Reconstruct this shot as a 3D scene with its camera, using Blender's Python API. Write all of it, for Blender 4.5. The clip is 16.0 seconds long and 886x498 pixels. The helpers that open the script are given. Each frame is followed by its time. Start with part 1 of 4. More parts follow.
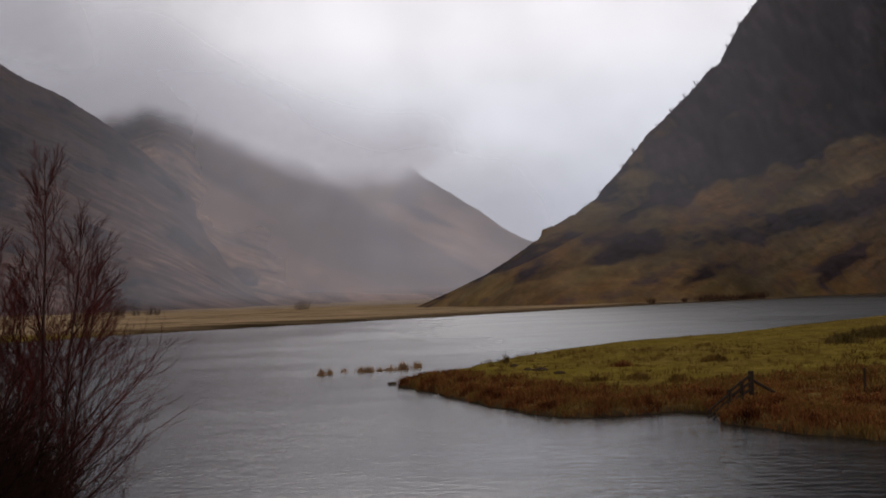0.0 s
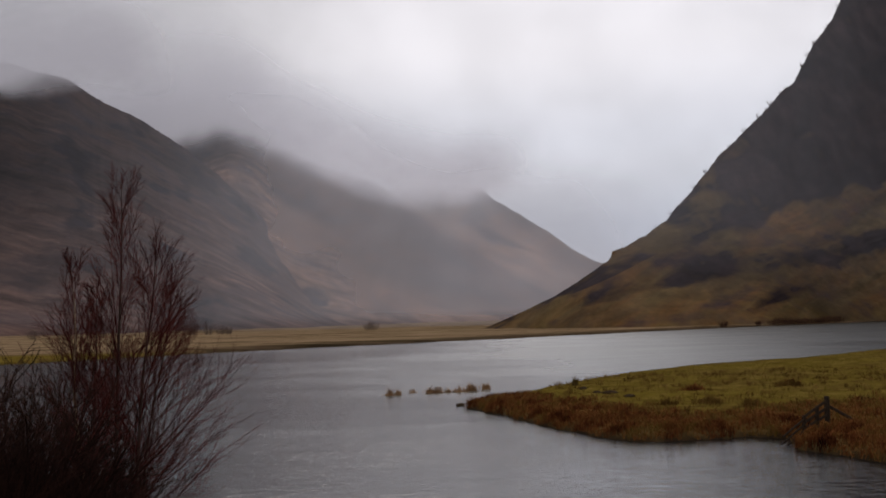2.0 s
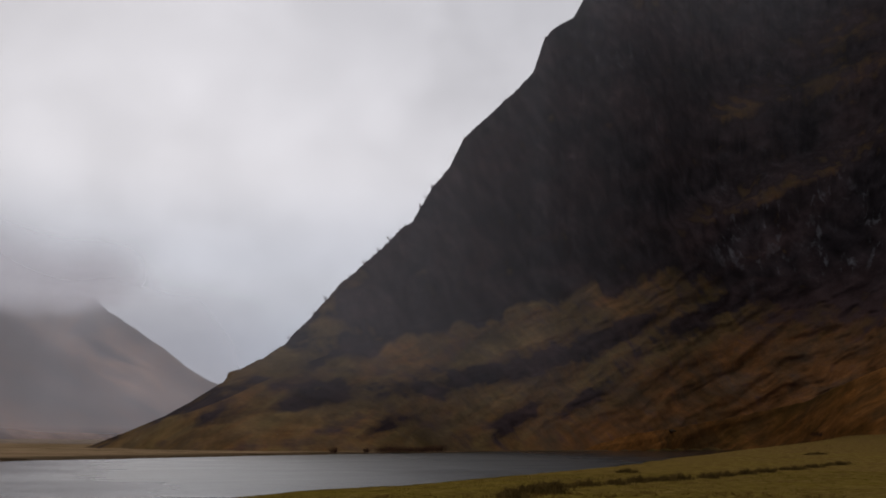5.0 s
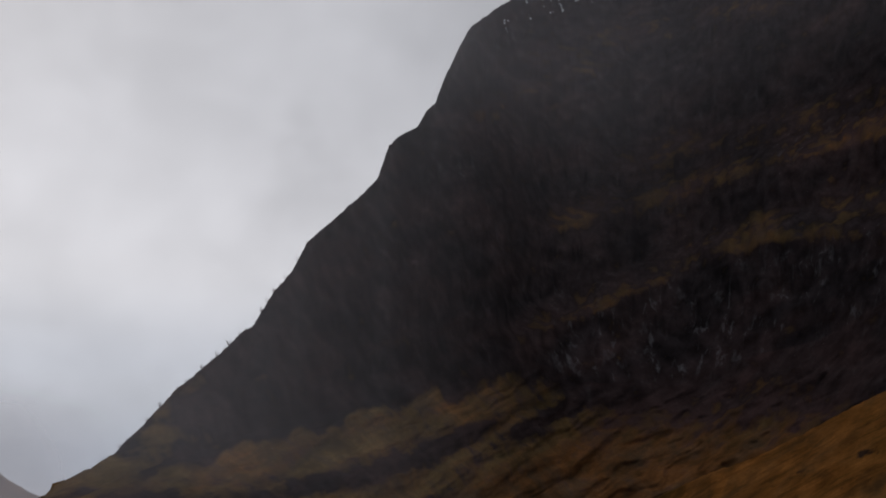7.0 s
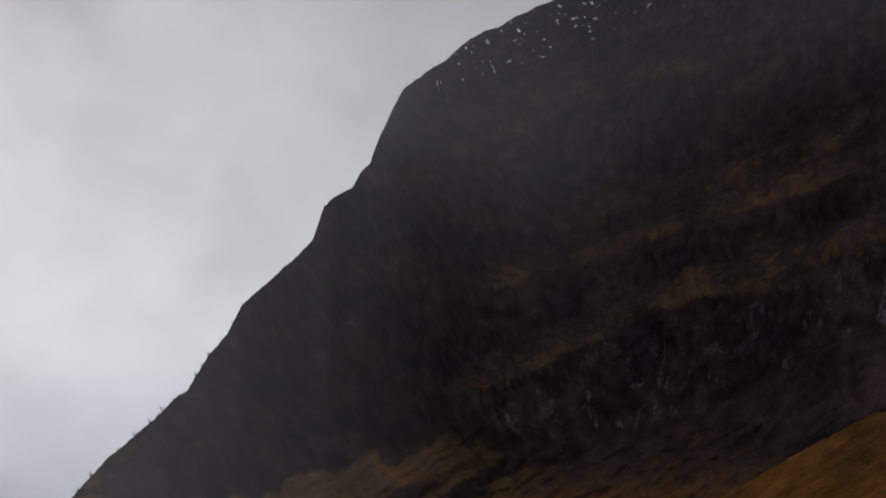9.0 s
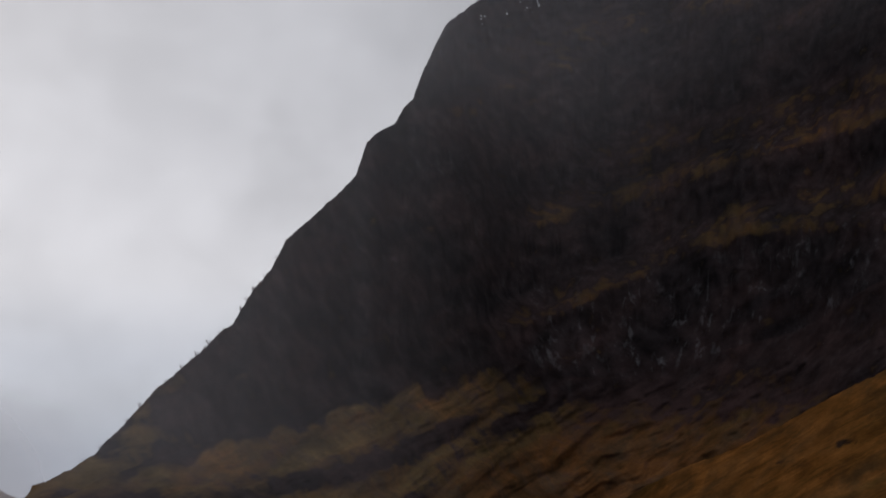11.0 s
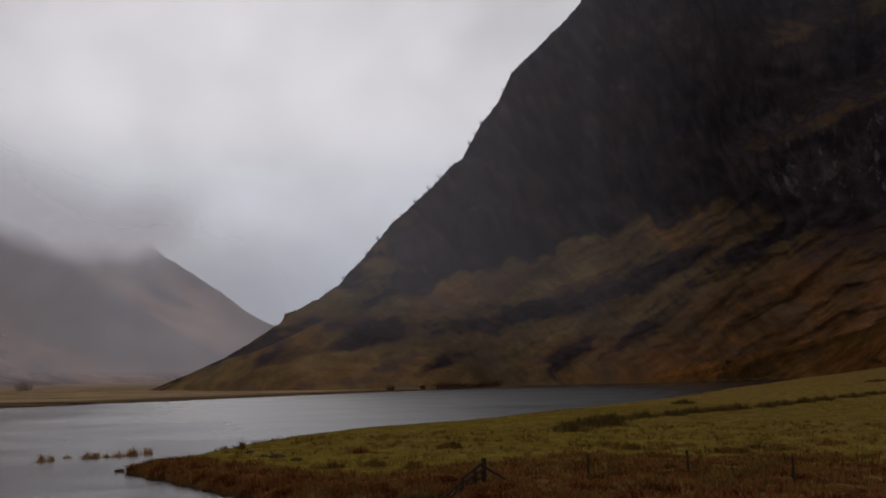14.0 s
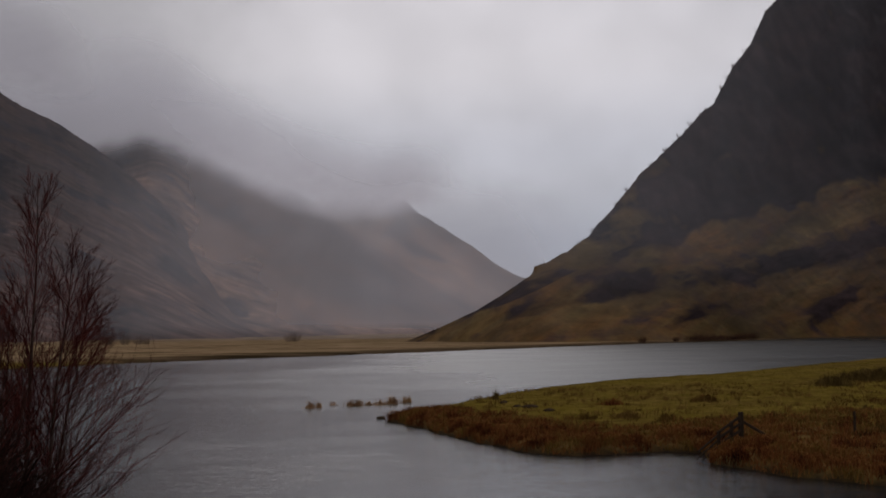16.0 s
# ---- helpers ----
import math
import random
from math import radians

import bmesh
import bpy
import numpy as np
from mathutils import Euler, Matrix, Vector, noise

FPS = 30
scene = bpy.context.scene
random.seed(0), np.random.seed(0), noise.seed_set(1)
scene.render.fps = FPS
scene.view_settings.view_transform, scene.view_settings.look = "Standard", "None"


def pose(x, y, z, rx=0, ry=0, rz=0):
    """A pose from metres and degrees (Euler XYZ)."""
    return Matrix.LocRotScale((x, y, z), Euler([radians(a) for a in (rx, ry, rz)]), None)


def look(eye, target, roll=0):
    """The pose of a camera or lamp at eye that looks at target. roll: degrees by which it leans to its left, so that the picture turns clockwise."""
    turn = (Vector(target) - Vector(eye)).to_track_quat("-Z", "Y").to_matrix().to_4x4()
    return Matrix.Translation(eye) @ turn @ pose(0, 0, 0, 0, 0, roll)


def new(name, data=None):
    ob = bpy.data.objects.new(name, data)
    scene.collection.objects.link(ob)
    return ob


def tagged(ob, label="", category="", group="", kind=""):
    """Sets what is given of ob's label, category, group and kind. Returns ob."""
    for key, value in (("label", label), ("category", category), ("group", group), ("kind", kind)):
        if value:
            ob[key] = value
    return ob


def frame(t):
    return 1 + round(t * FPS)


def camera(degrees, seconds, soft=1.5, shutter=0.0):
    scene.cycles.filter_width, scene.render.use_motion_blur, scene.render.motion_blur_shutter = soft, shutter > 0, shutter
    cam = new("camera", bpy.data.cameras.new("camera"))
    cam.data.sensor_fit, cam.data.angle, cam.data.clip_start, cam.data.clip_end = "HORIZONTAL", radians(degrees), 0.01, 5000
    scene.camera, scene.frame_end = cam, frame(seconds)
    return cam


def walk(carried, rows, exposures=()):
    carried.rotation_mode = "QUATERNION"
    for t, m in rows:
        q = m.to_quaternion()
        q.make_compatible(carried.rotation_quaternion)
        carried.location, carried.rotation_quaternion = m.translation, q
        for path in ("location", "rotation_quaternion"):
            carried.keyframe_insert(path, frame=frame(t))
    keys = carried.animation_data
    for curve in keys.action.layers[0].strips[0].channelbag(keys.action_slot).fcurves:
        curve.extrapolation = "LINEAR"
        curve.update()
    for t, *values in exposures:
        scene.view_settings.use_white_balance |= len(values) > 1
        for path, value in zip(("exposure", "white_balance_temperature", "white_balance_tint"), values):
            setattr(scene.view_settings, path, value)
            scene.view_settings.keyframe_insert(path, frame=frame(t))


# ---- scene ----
EYE = (0.0, 0.0, 5.0)
# seconds, yaw, pitch, roll in degrees: a hand-held pan and tilt from one stand
PATH = [
    (0, 0.01, 2.65, 1.98), (0.5, 0.71, 2.67, 1.76), (1, 1.56, 2.75, 1.71), (1.5, 3.03, 3.48, 1.46),
    (2, 3.58, 3.86, 1.55), (2.5, 3.58, 3.98, 1.51), (3, -1.27, 4.64, 1.56), (3.5, -7.33, 5.88, 0.82),
    (4, -12.27, 7.21, -0.35), (4.2, -13.43, 8.10, -0.39), (6.3, -21.42, 12.15, 0.28), (6.5, -22.69, 13.03, 0.51),
    (7, -24.45, 15.42, 0.83), (7.5, -26.17, 17.32, 1.65), (8, -26.88, 18.14, 2.05), (8.2, -27.28, 18.59, 2.41),
    (10.3, -27.10, 17.03, 2.65), (10.5, -26.90, 16.60, 2.46), (11, -25.32, 15.20, 1.76), (11.5, -22.58, 12.30, 1.29),
    (12, -20.27, 10.02, 0.91), (12.5, -18.03, 8.76, 1.11), (13, -15.76, 7.90, 1.29), (13.5, -14.54, 7.24, 1.13),
    (14, -13.43, 6.73, 0.96), (14.5, -10.18, 6.08, 0.84), (15, -7.08, 5.14, 0.76), (15.5, -4.01, 4.64, 0.88),
    (16, -0.47, 4.45, 0.86)]
cam = camera(43.93, 16.0, soft=1.8)
walk(cam, [(t, pose(*EYE, 90 + p, r, y)) for t, y, p, r in PATH], exposures=[(0.0, 0.40, 6600, 13), (1.5, 0.38, 6600, 13), (2.5, 0.31, 6600, 13), (4.2, 0.18, 6600, 13), (6.5, 0.02, 6520, 11), (11.0, 0.05, 6520, 11), (12.5, 0.05, 6600, 13), (14.0, -0.01, 6600, 13), (16.0, -0.09, 6600, 14)])

# ---------------------------------------------------------------- world and sun
SUN_AZ, SUN_EL = 4.0, 34.0          # degrees left of ahead, and up


def node(tree, kind, **values):
    n = tree.nodes.new(kind)
    for key, value in values.items():
        if key in n.inputs:
            n.inputs[key].default_value = value
    return n


def link(tree, a, out, b, inp):
    tree.links.new(a.outputs[out], b.inputs[inp])


def maths(tree, op, a, b=None, clamp=False):
    """A Math node; a and b are numbers or (node, output)."""
    n = tree.nodes.new("ShaderNodeMath")
    n.operation, n.use_clamp = op, clamp
    for i, v in enumerate((a, b)):
        if v is None:
            continue
        if isinstance(v, tuple):
            tree.links.new(v[0].outputs[v[1]], n.inputs[i])
        else:
            n.inputs[i].default_value = v
    return (n, 0)


def ramp(tree, value, stops, ease="LINEAR"):
    """A colour ramp; stops: (place, (r, g, b)) or (place, grey)."""
    n = tree.nodes.new("ShaderNodeValToRGB")
    n.color_ramp.interpolation = ease
    els = n.color_ramp.elements
    while len(els) < len(stops):
        els.new(0.5)
    for e, (p, c) in zip(els, stops):
        e.position = p
        e.color = (*c, 1) if isinstance(c, tuple) else (c, c, c, 1)
    tree.links.new(value[0].outputs[value[1]], n.inputs[0])
    return (n, 0)


def mix(tree, fac, a, b, mode="MIX"):
    """Mixes two colours; each is (node, output) or a colour."""
    n = tree.nodes.new("ShaderNodeMix")
    n.data_type, n.blend_type = "RGBA", mode
    for i, v in ((0, fac), (6, a), (7, b)):
        if isinstance(v, tuple) and hasattr(v[0], "outputs"):
            tree.links.new(v[0].outputs[v[1]], n.inputs[i])
        elif isinstance(v, tuple):
            n.inputs[i].default_value = (*v, 1)
        else:
            n.inputs[i].default_value = v
    return (n, 2)


def noise_tex(tree, vec, scale, detail=4.0, rough=0.55, distortion=0.0, stretch=None):
    """Fac of a noise texture over vec, stretched by a scale of three axes."""
    if stretch:
        m = tree.nodes.new("ShaderNodeMapping")
        m.inputs["Scale"].default_value = stretch
        tree.links.new(vec[0].outputs[vec[1]], m.inputs[0])
        vec = (m, 0)
    n = node(tree, "ShaderNodeTexNoise", Scale=scale, Detail=detail, Roughness=rough, Distortion=distortion)
    tree.links.new(vec[0].outputs[vec[1]], n.inputs["Vector"])
    return (n, 0)


world = bpy.data.worlds.new("overcast_sky")
scene.world = world
world.use_nodes = True
wt = world.node_tree
wt.nodes.clear()
sky = wt.nodes.new("ShaderNodeTexSky")
sky.sky_type, sky.sun_disc = "NISHITA", False
sky.sun_elevation, sky.sun_rotation = radians(SUN_EL), radians(-SUN_AZ)
coord = wt.nodes.new("ShaderNodeTexCoord")
split = wt.nodes.new("ShaderNodeSeparateXYZ")
link(wt, coord, "Generated", split, 0)
up = (split, 2)
# the cloud deck: paler where the sun stands behind it, blue-grey and clearer low over the pass, greyer overhead
deck = ramp(wt, up, [(0.0, (0.32, 0.36, 0.45)), (0.06, (0.34, 0.375, 0.46)), (0.15, (0.49, 0.51, 0.565)), (0.25, (0.63, 0.63, 0.66)),
                     (0.45, (0.52, 0.525, 0.555)), (0.7, (0.62, 0.62, 0.64)), (1.0, (0.74, 0.74, 0.76))], "EASE")
dot = wt.nodes.new("ShaderNodeVectorMath")
dot.operation = "DOT_PRODUCT"
a, e = radians(SUN_AZ - 12), radians(17)
dot.inputs[1].default_value = (-math.sin(a) * math.cos(e), math.cos(a) * math.cos(e), math.sin(e))
link(wt, coord, "Generated", dot, 0)
glow = ramp(wt, (dot, "Value"), [(0.0, 0.90), (0.55, 0.88), (0.84, 0.61), (0.93, 0.78), (0.98, 0.99), (1.0, 1.05)], "EASE")
deck = mix(wt, 1.0, deck, glow, "MULTIPLY")
big = noise_tex(wt, (coord, "Generated"), 3.6, 4.0, 0.5, 0.3, (1, 1, 1.25))
fine = noise_tex(wt, (coord, "Generated"), 10.0, 6.0, 0.55, 0.3, (1, 1, 1.2))
patches = ramp(wt, big, [(0.30, 0.80), (0.52, 1.0), (0.70, 1.06)], "EASE")
wisps = ramp(wt, fine, [(0.25, 0.93), (0.75, 1.06)], "EASE")
deck = mix(wt, 1.0, mix(wt, 1.0, deck, patches, "MULTIPLY"), wisps, "MULTIPLY")
thin = node(wt, "ShaderNodeBackground", Strength=0.08)
thick = node(wt, "ShaderNodeBackground", Strength=1.0)
link(wt, sky, 0, thin, 0)
link(wt, deck[0], deck[1], thick, 0)
both = node(wt, "ShaderNodeMixShader", Fac=0.94)
link(wt, thin, 0, both, 1)
link(wt, thick, 0, both, 2)
wout = wt.nodes.new("ShaderNodeOutputWorld")
link(wt, both, 0, wout, 0)

sun_data = bpy.data.lights.new("sun", "SUN")
sun_data.energy, sun_data.angle, sun_data.color = 0.5, radians(25), (1.0, 0.97, 0.93)
sun = new("sun", sun_data)
a, e = radians(SUN_AZ), radians(SUN_EL)
sun.matrix_world = look((-math.sin(a) * math.cos(e) * 50, math.cos(a) * math.cos(e) * 50, math.sin(e) * 50), (0, 0, 0))


# ---------------------------------------------------------------- numbers: noise, curves, distances
def hash2(ix, iy, seed):
    h = (ix.astype(np.int64) * 374761393 + iy.astype(np.int64) * 668265263 + seed * 974711) & 0x7FFFFFFF
    h = ((h ^ (h >> 13)) * 1274126177) & 0x7FFFFFFF
    return ((h ^ (h >> 16)) & 0xFFFF) / 65535.0


def grain(x, y, seed=0):
    """Gradient noise in -1..1 over arrays."""
    x, y = np.asarray(x, float), np.asarray(y, float)
    ix, iy = np.floor(x), np.floor(y)
    fx, fy = x - ix, y - iy
    u, v = fx * fx * fx * (fx * (fx * 6 - 15) + 10), fy * fy * fy * (fy * (fy * 6 - 15) + 10)

    def corner(dx, dy):
        ang = hash2(ix + dx, iy + dy, seed) * 2 * np.pi
        return np.cos(ang) * (fx - dx) + np.sin(ang) * (fy - dy)
    top = corner(0, 0) * (1 - u) + corner(1, 0) * u
    low = corner(0, 1) * (1 - u) + corner(1, 1) * u
    return 1.45 * (top * (1 - v) + low * v)


def fbm(x, y, octaves=4, seed=0, gain=0.5, ridged=False):
    total, amp, norm = 0.0, 1.0, 0.0
    for k in range(octaves):
        g = grain(np.asarray(x) * 2 ** k + 17.3 * k, np.asarray(y) * 2 ** k - 9.1 * k, seed + k)
        total = total + amp * ((1 - 2 * np.abs(g)) if ridged else g)
        norm += amp
        amp *= gain
    return total / norm


def smooth(a, b, x):
    t = np.clip((np.asarray(x, float) - a) / (b - a), 0, 1)
    return t * t * (3 - 2 * t)


def curve(keys, x):
    """A smooth curve through (x, value) keys."""
    kx, ky = [k[0] for k in keys], [k[1] for k in keys]
    if kx[0] > kx[-1]:
        kx, ky = kx[::-1], ky[::-1]
    w = 0.0
    for d in (-1.2, -0.4, 0.4, 1.2):
        w = w + np.interp(np.asarray(x, float) + d, kx, ky)
    return w / 4


# the lake and the river mouth, seen from above
LAKE = [(-85, 180), (-140, 130), (-125, 60), (-50, 30), (-14, 20.5), (-6, 18.5), (0, 15.5), (8, 12), (20, 9), (45, 4), (80, -4),
        (150, -25), (150, 5), (60, 21), (30, 28.5), (20, 32), (14.2, 35.4), (11.9, 38), (10.4, 41.5), (10.9, 45.0), (9.5, 45.9),
        (7.2, 45.5), (4.9, 45), (3.6, 47.3), (1.6, 51.8), (-2.9, 65.7), (-1.4, 68), (0.4, 74), (4.3, 85), (10, 97), (18, 109),
        (30, 119), (52, 149), (85, 193), (165, 310), (420, 610), (545, 790), (512, 806), (418, 757), (296, 645), (200, 575),
        (165, 528), (100, 464), (43, 388), (2, 325), (-27, 285), (-50, 254), (-67, 224)]


def shore(x, y):
    """Metres to the water's edge: above 0 on land."""
    x, y = np.asarray(x, float), np.asarray(y, float)
    best, inside = np.full(x.shape, 1e9), np.zeros(x.shape, bool)
    for (ax, ay), (bx, by) in zip(LAKE, LAKE[1:] + LAKE[:1]):
        dx, dy = bx - ax, by - ay
        t = np.clip(((x - ax) * dx + (y - ay) * dy) / (dx * dx + dy * dy), 0, 1)
        best = np.minimum(best, np.hypot(x - ax - t * dx, y - ay - t * dy))
        cross = ((ay > y) != (by > y)) & (x < (bx - ax) * (y - ay) / ((by - ay) or 1e-9) + ax)
        inside ^= cross
    return np.where(inside, -best, best)


def near_edge(x, y):
    """Metres to the bank of the spit that faces the road."""
    x, y = np.asarray(x, float), np.asarray(y, float)
    best = np.full(x.shape, 1e9)
    bank = LAKE[13:26]
    for (ax, ay), (bx, by) in zip(bank, bank[1:]):
        dx, dy = bx - ax, by - ay
        t = np.clip(((x - ax) * dx + (y - ay) * dy) / (dx * dx + dy * dy), 0, 1)
        best = np.minimum(best, np.hypot(x - ax - t * dx, y - ay - t * dy))
    return best


def rough_band(x, y):
    """0 on the sedge by the bank, 1 on the grazed turf."""
    width = 4.5 + np.clip(0.7 * (np.asarray(x, float) - 9), 0, 14)
    return smooth(0.65, 1.35, near_edge(x, y) / width + 0.95 * fbm(np.asarray(x) * 0.24, np.asarray(y) * 0.18, 5, 21, 0.6))


def ground_height(x, y):
    x, y = np.asarray(x, float), np.asarray(y, float)
    r = np.hypot(x, y)
    d = shore(x, y) + 0.7 * fbm(x * 0.35, y * 0.35, 3, 3) * smooth(20, 32, r) * (1 - smooth(150, 400, r)) + 5 * fbm(x * 0.03, y * 0.03, 3, 5) * smooth(180, 300, r)
    near = smooth(3, -3, y - (27 - 0.3 * np.maximum(x, 0))) * (1 - smooth(90, 160, r))
    far = smooth(0, 40, y - 150 - 1.55 * np.maximum(x, 0) - 60 * smooth(60, 0, x)) * smooth(180, 240, r)
    field = (1 - near) * (1 - far)
    dd = np.maximum(d, 0)
    z = 0.36 * (1 - np.exp(-dd / 0.4)) + 0.26 * (1 - np.exp(-dd / 5))
    z = z + field * (1 - np.exp(-dd / (40 - 30 * smooth(70, 160, x)))) * np.where(x < 200, 0.00015 * np.maximum(x - 60, 0) ** 2, 2.94 + 0.030 * (x - 200))
    z = z + near * np.minimum(0.205 * dd, 2.9)
    z = z + far * np.minimum(0.004 * dd, 6) * (1 + 0.8 * fbm(x * 0.006, y * 0.006, 3, 8)) + far * smooth(20, 120, dd) * 1.1 * fbm(x * 0.016, y * 0.010, 4, 9) * (1 - smooth(900, 1500, r))
    bumps = 0.16 * fbm(x * 0.22, y * 0.22, 4, 11) + 0.05 * fbm(x * 1.3, y * 1.3, 2, 12)
    z = z + bumps * smooth(0.1, 3, dd) * np.clip(r / 60, 0.6, 1.1)
    # tussocky hummocks on the ungrazed ground
    z = z + 0.42 * np.maximum(fbm(x * 0.75, y * 0.75, 3, 13, 0.6), 0) * (1 - 0.85 * rough_band(x, y)) * field * smooth(0.6, 2.5, dd) * (1 - smooth(110, 160, r))
    return np.where(d > 0, z, -0.12 - np.minimum(-d * 0.14, 2.5)), d, near, far


# ---------------------------------------------------------------- meshes
def material(name):
    m = bpy.data.materials.new(name)
    m.use_nodes = True
    t = m.node_tree
    t.nodes.clear()
    out = t.nodes.new("ShaderNodeOutputMaterial")
    p = t.nodes.new("ShaderNodeBsdfPrincipled")
    link(t, p, 0, out, 0)
    return m, t, p


def bump(t, p, height, strength, distance):
    b = node(t, "ShaderNodeBump", Strength=strength, Distance=distance)
    t.links.new(height[0].outputs[height[1]], b.inputs["Height"])
    link(t, b, 0, p, "Normal")


def colour(t, p, c):
    t.links.new(c[0].outputs[c[1]], p.inputs["Base Color"])


def mesh_of(name, verts, faces, mats, parent=None, flat=False):
    me = bpy.data.meshes.new(name)
    me.from_pydata(verts if isinstance(verts, list) else verts.tolist(), [], faces if isinstance(faces, list) else faces.tolist())
    for m in mats:
        me.materials.append(m)
    if not flat:
        me.shade_smooth()
    me.update()
    ob = new(name, me)
    ob.parent = parent
    return ob


def attribute(ob, name, values):
    at = ob.data.attributes.new(name, "FLOAT", "POINT")
    at.data.foreach_set("value", np.ascontiguousarray(values, dtype=np.float32).ravel())


def grid_faces(n, m, wrap=False):
    """Quads of an n by m sheet of points; wrap closes the second way."""
    i, j = np.meshgrid(np.arange(n - 1), np.arange(m if wrap else m - 1), indexing="ij")
    k = (j + 1) % m
    return np.stack([i * m + j, i * m + k, (i + 1) * m + k, (i + 1) * m + j], -1).reshape(-1, 4)


# ---------------------------------------------------------------- materials
def ground_material():
    m, t, p = material("moor_grass")
    geo = t.nodes.new("ShaderNodeNewGeometry")
    pos = (geo, "Position")
    at = t.nodes.new("ShaderNodeAttribute")
    at.attribute_name = "green"
    n1 = noise_tex(t, pos, 0.09, 6, 0.6)
    n2 = noise_tex(t, pos, 0.8, 6, 0.65)
    n3 = noise_tex(t, pos, 7.0, 4, 0.6)
    straw = ramp(t, n2, [(0.30, (0.035, 0.020, 0.008)), (0.47, (0.090, 0.052, 0.018)), (0.62, (0.145, 0.092, 0.034)), (0.78, (0.20, 0.140, 0.062))])
    turf = ramp(t, n2, [(0.28, (0.072, 0.042, 0.010)), (0.5, (0.116, 0.083, 0.013)), (0.72, (0.175, 0.118, 0.032))])
    g = maths(t, "ADD", (at, "Fac"), maths(t, "MULTIPLY", maths(t, "SUBTRACT", n1, 0.5), 1.6))
    g = maths(t, "ADD", g, maths(t, "MULTIPLY", maths(t, "SUBTRACT", n2, 0.5), 0.9), True)
    c = mix(t, g, straw, turf)
    plain = t.nodes.new("ShaderNodeAttribute")
    plain.attribute_name = "pale"
    n0 = noise_tex(t, pos, 0.030, 5, 0.6, 0.3, (0.5, 2.2, 1))
    tan = ramp(t, n0, [(0.34, (0.060, 0.042, 0.018)), (0.44, (0.13, 0.086, 0.046)), (0.54, (0.25, 0.168, 0.100)), (0.64, (0.15, 0.112, 0.056)), (0.74, (0.11, 0.070, 0.034))])
    c = mix(t, (plain, "Fac"), c, tan)
    c = mix(t, 1.0, c, ramp(t, n3, [(0.2, 0.85), (0.8, 1.14)]), "MULTIPLY")
    # near-black margin: wet mud, with the bank's undercut shade painted in
    mud_shade = t.nodes.new("ShaderNodeAttribute")
    mud_shade.attribute_name = "mud_shade"
    c = mix(t, (mud_shade, "Fac"), c, (0.018, 0.012, 0.008))
    colour(t, p, c)
    p.inputs["Roughness"].default_value = 1.0
    p.inputs["Specular IOR Level"].default_value = 0.0
    bump(t, p, n3, 0.6, 0.06)
    return m


